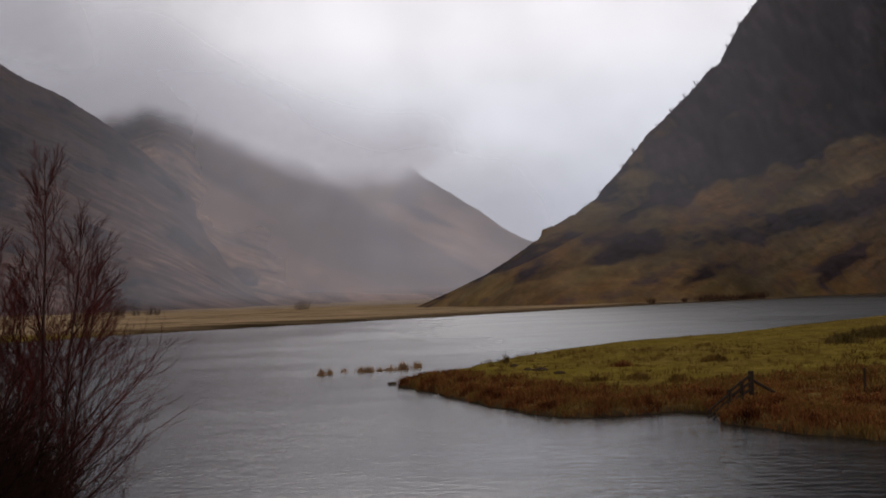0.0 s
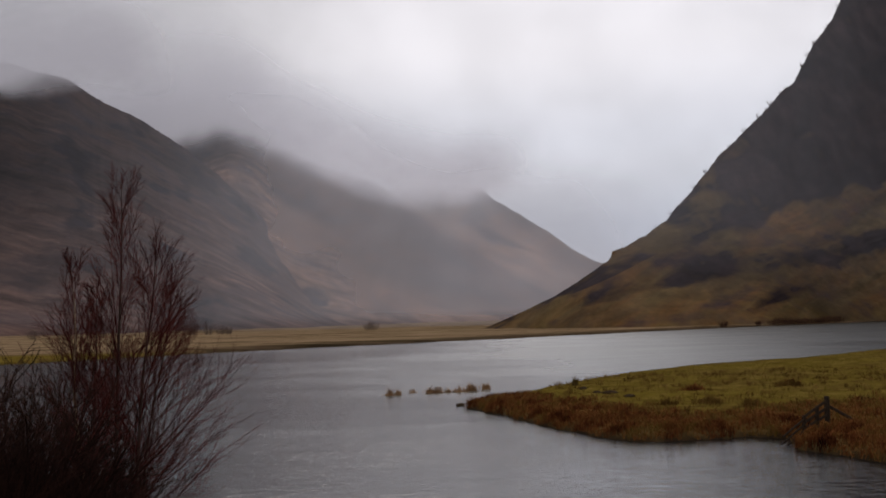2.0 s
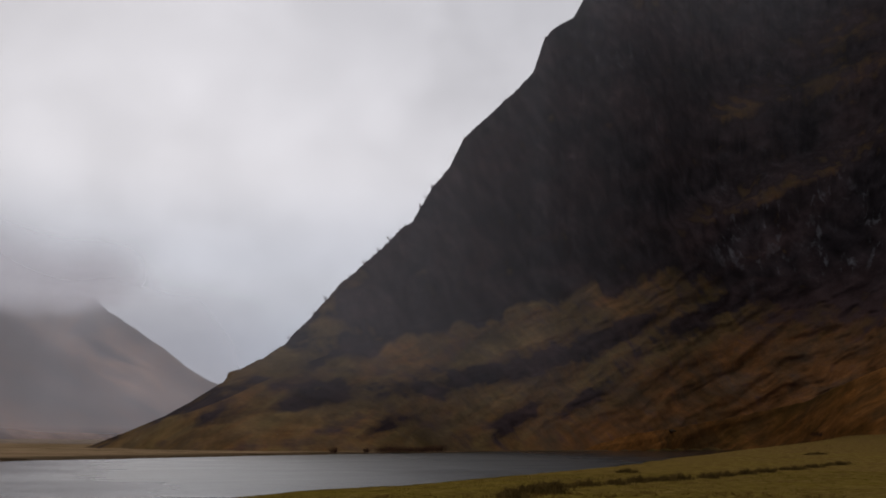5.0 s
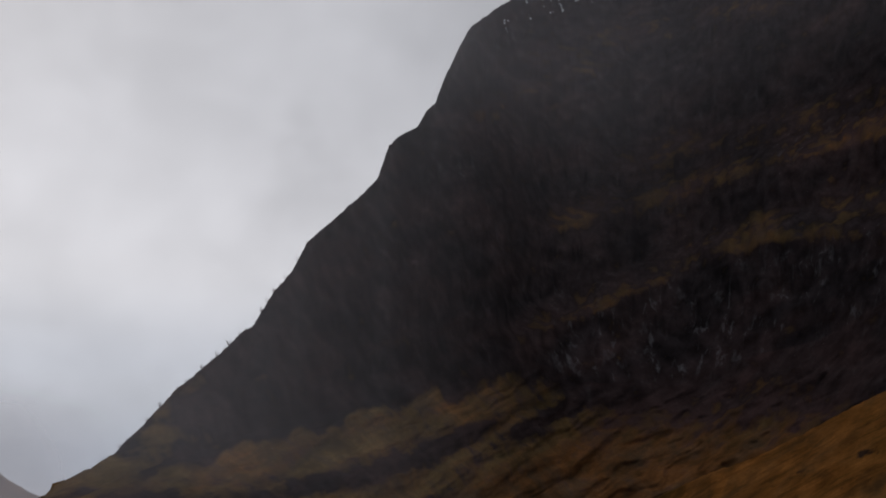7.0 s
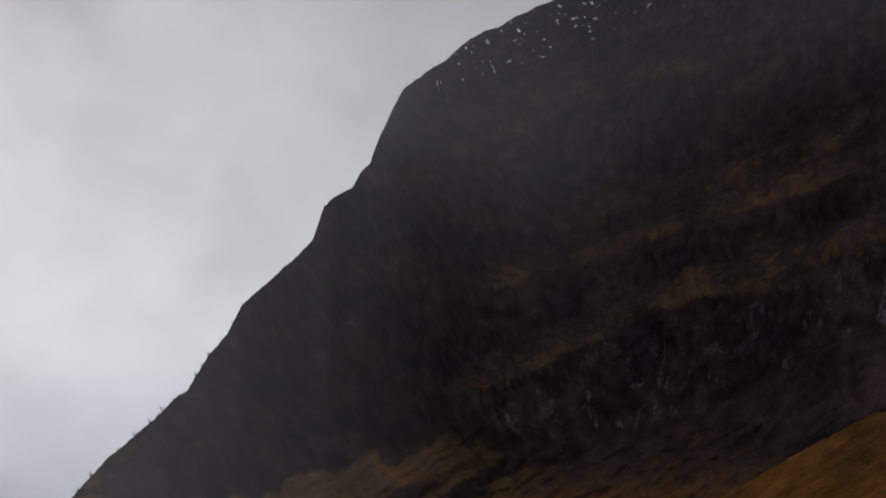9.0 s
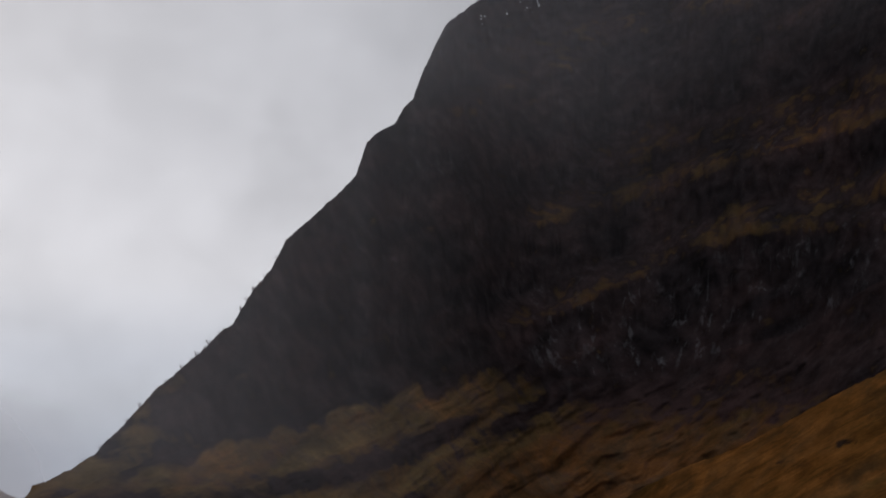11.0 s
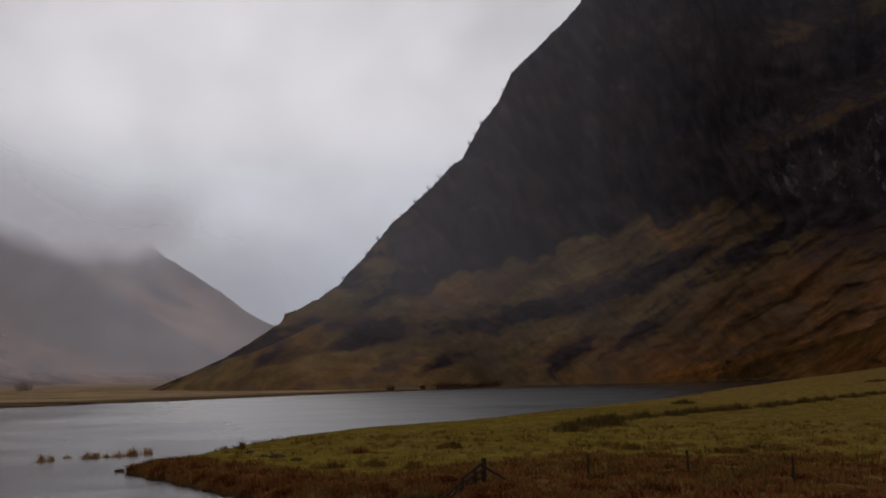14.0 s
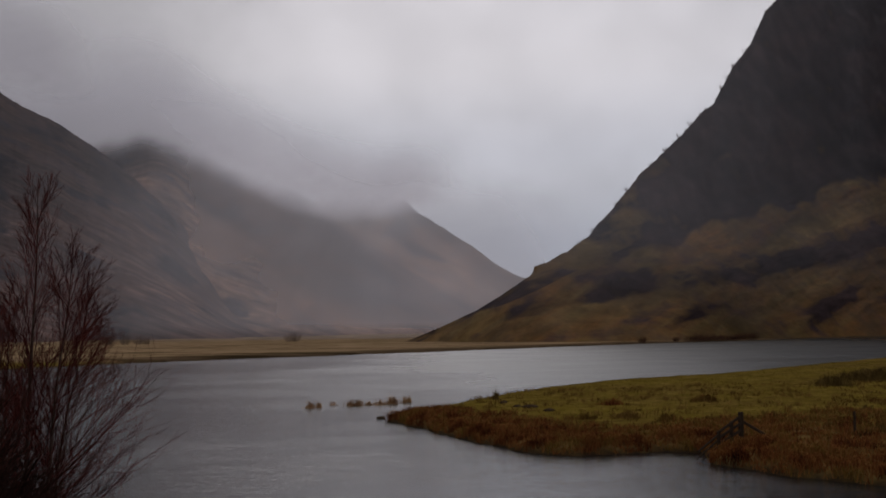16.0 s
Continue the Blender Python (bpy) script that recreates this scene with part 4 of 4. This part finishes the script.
def build_clumps():
    g = random.Random(4)
    pasture = [(30.1, 83.4, 3.6), (41.6, 103.4, 6.5), (46.5, 106.3, 4.0), (74.4, 154.9, 4.5), (61.7, 119.5, 5.5), (73.2, 128.5, 4.0), (86.3, 141, 4.0),
               (105.3, 158.5, 6.5), (127.2, 177, 7.0), (170, 245, 7.0), (31.9, 88.4, 3.0), (35.5, 94.0, 4.0),
               (36.5, 91.0, 4.0), (38.5, 97.5, 5.0), (52.0, 111.0, 4.0), (57.0, 116.0, 4.0), (66.5, 124.0, 4.0), (80.0, 136.0, 4.0), (95.0, 150.0, 5.0), (116.0, 168.0, 5.0)]
    for i, (x, y, w) in enumerate(pasture):
        clump("rush_clump", x, y, w * 0.5, w * 0.22, 1.15 + 0.35 * g.random(), int(150 * w), RUSH,
              "dark brown rush clump on green lakeside pasture", "rushes", "rush clumps on the pasture", 300 + i)
    rough = [(10.7, 67.0, 1.6), (10.0, 57.2, 1.4), (16.7, 68.3, 1.7), (7.1, 51.0, 1.2), (11.5, 54.4, 1.3), (7.7, 56.9, 1.2), (17.2, 69.9, 1.2),
             (26.5, 62.5, 1.6), (33.0, 57.0, 1.8), (38.5, 60.0, 2.0), (24.0, 55.0, 1.3), (30.0, 50.5, 1.5)]
    for i, (x, y, w) in enumerate(rough):
        clump("grass_tussock", x, y, w * 0.55, w * 0.4, 0.55 + 0.25 * g.random(), int(170 * w), STRAW if i % 3 else SEDGE,
              "tall withered grass tussock at the turf's edge", "grass tussock", "withered tussocks on the spit", 340 + i)
    clump("rush_tuft", 4.2, 76.4, 0.26, 0.20, 1.15, 80, RUSH, "lone dark rush tuft on the spit's far rim", "rushes", "", 380)
    reeds = [(-8.7, 77.4, 0.45, 0.55), (-8.15, 77.8, 0.30, 0.50), (-7.4, 80.4, 0.40, 0.30), (-6.05, 79.1, 0.45, 0.50), (-5.5, 79.4, 0.75, 0.48),
             (-4.75, 79.7, 0.35, 0.35), (-4.0, 79.9, 0.70, 0.40), (-3.1, 80.7, 0.80, 0.62), (-2.1, 82.1, 0.60, 0.62)]
    for i, (x, y, w, h) in enumerate(reeds):
        clump("reed_clump", x, y, w * 0.85, 0.3, 1.5 * h + 0.2, int(170 * w + 40), REED,
              "thin stubbly reed clump standing in the lake" if i in (0, 1) else "rusty brown reed clump standing in the lake",
              "reeds", "reed clumps in the lake", 400 + i, 0.0)


# ---------------------------------------------------------------- stones and fences
def part(name, bm, mat, parent, label=""):
    me = bpy.data.meshes.new(name)
    bm.to_mesh(me)
    bm.free()
    me.materials.append(mat)
    ob = new(name, me)
    ob.parent = parent
    return tagged(ob, label)


def thing(name, x, y, z, label, category, group=""):
    ob = new(name)
    ob.empty_display_size = 0.2
    ob.location = (x, y, z)
    return tagged(ob, label, category, group)


def stone_material():
    m, t, p = material("wet_stone")
    tc = t.nodes.new("ShaderNodeTexCoord")
    n = noise_tex(t, (tc, "Object"), 5.0, 6, 0.65)
    colour(t, p, ramp(t, n, [(0.3, (0.022, 0.014, 0.008)), (0.7, (0.070, 0.048, 0.029))]))
    p.inputs["Roughness"].default_value = 0.8
    p.inputs["Specular IOR Level"].default_value = 0.0
    bump(t, p, n, 0.6, 0.05)
    return m


STONE = stone_material()


def boulder(x, y, z, sx, sy, sz, seed, label, group=""):
    bm = bmesh.new()
    bmesh.ops.create_icosphere(bm, subdivisions=3, radius=1.0)
    for v in bm.verts:
        k = 1 + 0.30 * noise.noise(v.co * 1.3 + Vector((seed, 0, 0))) + 0.10 * noise.noise(v.co * 4 + Vector((0, seed, 0)))
        v.co = Vector((v.co.x * sx * k, v.co.y * sy * k, v.co.z * sz * k))
    me = bpy.data.meshes.new("boulder")
    bm.to_mesh(me)
    bm.free()
    me.materials.append(STONE)
    me.shade_smooth()
    ob = new("boulder", me)
    ob.location = (x, y, z)
    return tagged(ob, label, "boulder", group)


def build_stones():
    boulder(-3.25, 66.6, 0.03, 0.30, 0.22, 0.13, 3, "dark wet boulder in the shallows off the spit")
    boulder(-2.5, 65.0, 0.02, 0.18, 0.15, 0.10, 5, "small dark boulder at the spit's point")
    # low dark lumps added where the rough grass has dark peat hollows, not stones
    for i, (x, y, s) in enumerate([(4.4, 70.6, 0.24), (4.9, 66.0, 0.26), (5.6, 65.0, 0.46), (6.5, 63.0, 0.32)]):
        boulder(x, y, height_at(x, y) + 0.03, s, s * 0.6, 0.13, 11 + i, "low dark lump added in place of a peaty hollow", "boulders in the rough grass")


TIMBER = wood_material("weathered_timber", (0.014, 0.009, 0.006), (0.056, 0.039, 0.027))


def bar(a, b, w, h, seed=0):
    """A squared timber from a to b with worn edges."""
    a, b = Vector(a), Vector(b)
    bm = bmesh.new()
    bmesh.ops.create_cube(bm, size=1.0)
    length = (b - a).length
    for v in bm.verts:
        v.co = Vector((v.co.x * w, v.co.y * h, v.co.z * length))
    bmesh.ops.bevel(bm, geom=list(bm.edges), offset=min(w, h) * 0.16, segments=1, affect="EDGES")
    for v in bm.verts:
        v.co += 0.06 * min(w, h) * noise.noise_vector(v.co * 7 + Vector((seed, seed, 0)))
    turn = (b - a).to_track_quat("Z", "Y").to_matrix().to_4x4()
    bm.transform(Matrix.Translation((a + b) / 2) @ turn)
    return bm


def build_fences():
    # the water fence: three posts down the bank, rails, struts that reach the water, and a brace
    posts = [(12.50, 45.30, 1.66, 0.19), (11.87, 44.45, 1.34, 0.14), (11.10, 43.45, 1.08, 0.12)]
    z0 = height_at(12.5, 45.3)
    fence = thing("water_fence", 12.5, 45.3, z0, "weathered grey timber fence stepping down the bank into the lake", "fence")
    base = Vector((12.5, 45.3, z0))

    def local(x, y, z):
        return Vector((x, y, z)) - base
    for i, (x, y, top, w) in enumerate(posts):
        g = height_at(x, y)
        part("post", bar(local(x, y, min(g, 0.4) - 0.4), local(x + 0.02, y, top), w, w, i), TIMBER, fence)
    a, b, c = posts
    for k, drop in enumerate((0.14, 0.42, 0.70)):
        p = local(a[0] - 0.05, a[1] - 0.12, a[2] - drop - 0.05)
        q = local(c[0] - 0.08, c[1] - 0.12, c[2] - drop * 0.75)
        part("rail", bar(p, q, 0.05, 0.11, 7 + k), TIMBER, fence)
        q2 = q + Vector((-0.95 - 0.05 * k, -0.75, -0.62 - 0.06 * k))
        part("strut", bar(q + Vector((0.05, 0.02, -0.05)), q2, 0.07, 0.07, 17 + k), TIMBER, fence)
    part("brace", bar(local(a[0] + 0.05, a[1], a[2] - 0.38), local(13.75, 44.6, height_at(13.75, 44.6) + 0.02), 0.09, 0.11, 31), TIMBER, fence)
    # single stobs along the pasture
    stobs = [(17.6, 46.4, 1.0, 0.02), (21.2, 43.9, 1.15, -0.05), (23.7, 39.7, 1.15, -0.06), (27.5, 36.8, 1.1, 0.03)]
    for i, (x, y, h, leanx) in enumerate(stobs):
        z = height_at(x, y)
        post = part("fence_post", bar((0, 0, -0.35), (leanx, 0.02, h), 0.095, 0.095, 40 + i), TIMBER, None)
        post.location = (x, y, z)
        tagged(post, "thin weathered wooden stob of a field fence", "fence post", "stobs of the field fence")


# ---------------------------------------------------------------- bare trees
class Wood:
    """Tapered tubes gathered into one mesh."""

    def __init__(self):
        self.v, self.f = [], []

    def tube(self, pts, radii, sides):
        first = len(self.v)
        for i, (p, r) in enumerate(zip(pts, radii)):
            d = (pts[min(i + 1, len(pts) - 1)] - pts[max(i - 1, 0)])
            d = d.normalized() if d.length > 0 else Vector((0, 0, 1))
            s = d.cross(Vector((0.31, 0.95, 0.05))).normalized()
            t = d.cross(s)
            for k in range(sides):
                a = 2 * math.pi * k / sides
                self.v.append(tuple(p + (s * math.cos(a) + t * math.sin(a)) * r))
        for i in range(len(pts) - 1):
            for k in range(sides):
                a, b = first + i * sides + k, first + i * sides + (k + 1) % sides
                self.f.append((a, b, b + sides, a + sides))


def wander(start, heading, length, steps, wobble, rise, g):
    """A path that wavers and turns upwards as it grows."""
    pts, d = [start.copy()], heading.normalized()
    for _ in range(steps):
        d = (d + Vector((g.gauss(0, wobble), g.gauss(0, wobble), g.gauss(0, wobble) + rise))).normalized()
        pts.append(pts[-1] + d * (length / steps))
    return pts


def on_path(pts, f):
    k = min(int(f * (len(pts) - 1)), len(pts) - 2)
    u = f * (len(pts) - 1) - k
    return pts[k].lerp(pts[k + 1], u), (pts[k + 1] - pts[k]).normalized()


def side_way(d, angle, g):
    """A way that leaves d by an angle, to any side."""
    p = d.orthogonal().normalized()
    p.rotate(Matrix.Rotation(g.uniform(0, 2 * math.pi), 3, d))
    return (d * math.cos(angle) + p * math.sin(angle)).normalized()


def twigs(wood, pts, length, g, count, sides=3, depth=2, radius=0.004, start=0.15):
    for i in range(count):
        f = start + (1 - start) * (i + g.random()) / count
        p, d = on_path(pts, min(f, 0.999))
        run = length * g.uniform(0.5, 1.1) * (1.15 - 0.7 * f)
        path = wander(p, side_way(d, g.uniform(0.40, 0.92), g), run, 3, 0.10, 0.06, g)
        wood.tube(path, [radius, radius * 0.8, radius * 0.6, radius * 0.35], sides)
        if depth > 1:
            twigs(wood, path, run * 0.55, g, max(2, int(count * 0.45)), 3, depth - 1, radius * 0.65, 0.2)


def sprays(wood, pts, length, g, count, depth, radius):
    """Straight fine shoots that leave a limb at a narrow angle and point upwards."""
    for i in range(count):
        f = 0.18 + 0.82 * (i + g.random()) / count
        p, d = on_path(pts, min(f, 0.999))
        run = length * g.uniform(0.5, 1.15) * (1.1 - 0.45 * f)
        path = wander(p, side_way(d, g.uniform(0.22, 0.62), g), run, 2, 0.03, 0.03, g)
        wood.tube(path, [radius, radius * 0.75, radius * 0.4], 3)
        if depth > 1:
            sprays(wood, path, run * 0.55, g, max(2, int(count * 0.42)), depth - 1, radius * 0.72)


BARK = wood_material("birch_bark_dark", (0.030, 0.018, 0.015), (0.095, 0.060, 0.048))
PALE_BARK = wood_material("birch_bark_pale", (0.10, 0.060, 0.035), (0.34, 0.24, 0.15))
TWIG = blade_material("red_birch_twig", [(0.020, 0.006, 0.006), (0.060, 0.014, 0.012), (0.115, 0.029, 0.023)], 1.2, 0.6)
THICKET = blade_material("dark_thicket", [(0.011, 0.006, 0.005), (0.026, 0.013, 0.010), (0.052, 0.024, 0.018)], 2.0)
GREY_TWIG = blade_material("grey_brown_twig", [(0.026, 0.013, 0.010), (0.055, 0.026, 0.018), (0.095, 0.048, 0.032)], 0.3)
# paler twigs for the valley trees: distance haze put into their colour
FAR_TWIG = blade_material("hazed_twig", [(0.060, 0.045, 0.038), (0.095, 0.070, 0.058), (0.14, 0.105, 0.085)], 0.3)


def birch(x, y, face, stems, label, seed, limb_count, limb_twigs, group=""):
    """A many-stemmed leafless birch. stems: base offset, height, lean, radius, spread of limbs, pale bark."""
    g = random.Random(seed)
    z = height_at(x, y) - 0.05
    tree = thing("birch_tree", x, y, z, label, "tree", group)
    tree.rotation_euler = (0, 0, radians(face))
    crown = Wood()
    for ox, oy, h, lx, r, spread, pale in stems:
        trunk = Wood()
        n = 16
        pts = []
        for i in range(n + 1):
            f = i / n
            pts.append(Vector((ox + lx * f ** 1.4 + 0.05 * noise.noise(Vector((seed, f * 4, ox * 9))), oy + 0.07 * noise.noise(Vector((f * 4, seed, ox * 7))), h * f)))
        trunk.tube(pts, [max(r * (1 - 0.93 * i / n), 0.004) for i in range(n + 1)], 8)
        ob = mesh_of("stem", trunk.v, trunk.f, [PALE_BARK if pale else BARK], tree)
        if pale:
            tagged(ob, "pale peeling birch stem")
        for i in range(limb_count):
            f = 0.14 + 0.84 * (i + g.random() * 0.8) / limb_count
            p, d = on_path(pts, min(f, 0.995))
            run = spread * (0.17 + 0.90 * (1 - f) ** 0.9) * g.uniform(0.65, 1.15)
            way = side_way(d, radians(g.uniform(36, 62) - 22 * f), g)
            way.x += 0.20 * (1 - f)
            path = wander(p, way, run, 6, 0.03, 0.022, g)
            rad = max(0.0042, r * 0.24 * (1 - f) + 0.003)
            crown.tube(path, [rad * (1 - 0.8 * k / 6) for k in range(7)], 4)
            sprays(crown, path, run * 0.55, g, limb_twigs, 2, 0.0032)
    mesh_of("crown", crown.v, crown.f, [TWIG], tree)
    return tree


def bush(name, x, y, wide, tall, stems, per, mat, label, seed, group="", kind="bush", thin=0.010):
    """Many stems from one stool: the rods are one part, the crown another."""
    g = random.Random(seed)
    limbs, fine = Wood(), Wood()
    for i in range(stems):
        a, q = g.uniform(0, 2 * math.pi), math.sqrt(g.random())
        start = Vector((math.cos(a) * q * wide * 0.35, math.sin(a) * q * wide * 0.35, -0.1))
        path = wander(start, Vector((math.cos(a) * q * 0.55, math.sin(a) * q * 0.55, 1)), tall * g.uniform(0.65, 1.1), 7, 0.09, 0.03, g)
        limbs.tube(path, [thin * (1 - 0.8 * k / 7) for k in range(8)], 4)
        twigs(fine, path, tall * 0.32, g, per, 3, 2, thin * 0.42)
    ob = thing(name, x, y, height_at(x, y), label, kind, group)
    mesh_of("stool", limbs.v, limbs.f, [mat], ob)
    mesh_of("crown", fine.v, fine.f, [mat], ob)
    return ob


def build_near_trees():
    def at(az, r):
        px, py = polar(az, r)
        return float(px), float(py)
    x, y = at(20.0, 16.0)
    birch(x, y, 20, [(-0.06, 0.0, 6.05, 0.13, 0.048, 2.2, 0), (-0.44, -0.5, 4.9, -0.18, 0.048, 1.7, 1), (-0.38, 0.3, 4.65, 0.10, 0.034, 1.3, 0),
                     (0.12, -0.1, 5.1, 0.40, 0.046, 2.5, 0), (0.16, 0.35, 4.5, 0.60, 0.032, 1.8, 0)],
          "leafless many-stemmed birch with red-brown twigs on the bank", 7, 46, 12)
    x, y = at(27.6, 15.0)
    birch(x, y, 25, [(0.0, 0.0, 4.3, 0.2, 0.042, 1.3, 0), (-0.3, 0.1, 3.6, -0.2, 0.036, 1.1, 0)], "smaller leafless birch beside the dark thicket", 12, 24, 9)
    for i, (az, r, w, h) in enumerate([(23.2, 14.2, 1.3, 2.1), (25.4, 13.6, 1.5, 2.7), (21.6, 14.8, 1.1, 1.6), (27.5, 13.2, 1.5, 3.0), (24.2, 12.8, 1.2, 1.5)]):
        x, y = at(az, r)
        bush("bush", x, y, w, h, 170, 9, THICKET, "dark leafless thicket below the birch", 70 + i, "dark bushes on the bank", "bush", 0.016)
    for i, (az, r, w, h) in enumerate([(17.4, 16.6, 1.1, 1.75), (15.2, 16.4, 0.8, 1.25), (18.8, 16.2, 1.2, 2.1), (16.3, 15.9, 0.9, 1.4)]):
        x, y = at(az, r)
        bush("sapling", x, y, w, h, 16, 7, TWIG, "low leafless birch sapling at the water's edge", 80 + i, "saplings at the water's edge", "sapling", 0.006)


def build_far_trees():
    group = "leafless shrubs on the far shore"
    g = random.Random(9)
    spots = [(-10.7, 430, 2.2, 2.4), (-12.4, 455, 2.0, 2.2)] + [(-13.1 - 0.28 * i, 478 + 4 * i, g.uniform(3.6, 5.6), g.uniform(2.2, 3.8)) for i in range(12)]
    for i, (az, r, w, h) in enumerate(spots):
        px, py = (float(v) for v in polar(az, r))
        while float(shore(np.array([px]), np.array([py]))[0]) < 3:
            px, py = px * 1.01, py * 1.01
        bush("shore_shrub", px, py, w * 1.5, h, 44, 8, GREY_TWIG, "low brown leafless shrub on the far lake shore", 500 + i, group, "shrub", 0.05)
    group = "leafless trees on the valley floor"
    for i, (az, r, w, h) in enumerate([(7.5, 730, 6, 6.5), (7.15, 735, 6, 7), (15.6, 640, 5, 7), (15.0, 650, 5, 6.5), (14.6, 655, 4, 5.5), (16.4, 640, 5, 7), (24.0, 600, 5, 6)]):
        px, py = (float(v) for v in polar(az, r))
        bush("valley_tree", px, py, w, h, 30, 5, FAR_TWIG, "small leafless tree on the tan valley floor", 540 + i, group, "tree", 0.07)


def build_slope_boulder():
    """A lone dark block on the bracken slope above the head of the lake."""
    dep = bpy.context.evaluated_depsgraph_get()
    dep.update()
    a, e = radians(-27.93), radians(0.60)
    way = Vector((-math.sin(a) * math.cos(e), math.cos(a) * math.cos(e), math.sin(e)))
    spots = [bpy.data.objects[n].evaluated_get(dep).ray_cast(Vector(EYE), way) for n in ("mountain", "hill_spur")]
    spots = sorted(((p - Vector(EYE)).length, p) for hit, p, _, _ in spots if hit)
    if spots:
        place = spots[0][1]
        boulder(place.x - way.x * 3, place.y - way.y * 3, place.z + 0.5, 3.2, 2.6, 1.1, 3, "large dark boulder on the bracken slope")


def build_ridge_trees():
    """Stunted rowans and birches on the skyline of the crag."""
    eye = Vector(EYE)
    dep = bpy.context.evaluated_depsgraph_get()
    dep.update()
    hill = bpy.data.objects["mountain"].evaluated_get(dep)
    g = random.Random(21)
    for i, az in enumerate([-11.0, -12.6, -12.9, -14.0, -14.3, -14.5, -14.8, -15.1, -16.0, -16.9, -10.2, -9.0, -11.4, -12.2, -13.2, -13.5, -15.4, -15.7, -16.3, -17.4, -17.9, -9.6, -7.6, -8.4]):
        spot = None
        for k in range(400):
            el = radians(2 + 24 * k / 400)
            way = Vector((-math.sin(radians(az)) * math.cos(el), math.cos(radians(az)) * math.cos(el), math.sin(el)))
            hit, place, _, _ = hill.ray_cast(eye, way)
            if hit:
                spot = place
        if spot is None:
            continue
        wood, fine = Wood(), Wood()
        h = g.uniform(2.2, 4.2)
        for _ in range(5):
            path = wander(Vector((g.uniform(-1, 1), g.uniform(-1, 1), -1.5)), Vector((g.gauss(0, 0.3), g.gauss(0, 0.3), 1)), h, 5, 0.12, 0.02, g)
            wood.tube(path, [0.16 * (1 - 0.8 * j / 5) for j in range(6)], 4)
            twigs(fine, path, h * 0.40, g, 7, 3, 2, 0.07)
        ob = thing("ridge_tree", *spot, "stunted bare tree on the crag's skyline", "tree", "stunted trees on the skyline")
        mesh_of("trunk", wood.v, wood.f, [GREY_TWIG], ob)
        mesh_of("crown", fine.v, fine.f, [GREY_TWIG], ob)


build_fences()
build_stones()
build_clumps()
build_near_trees()
build_far_trees()
build_slope_boulder()
build_ridge_trees()
build_grasses()
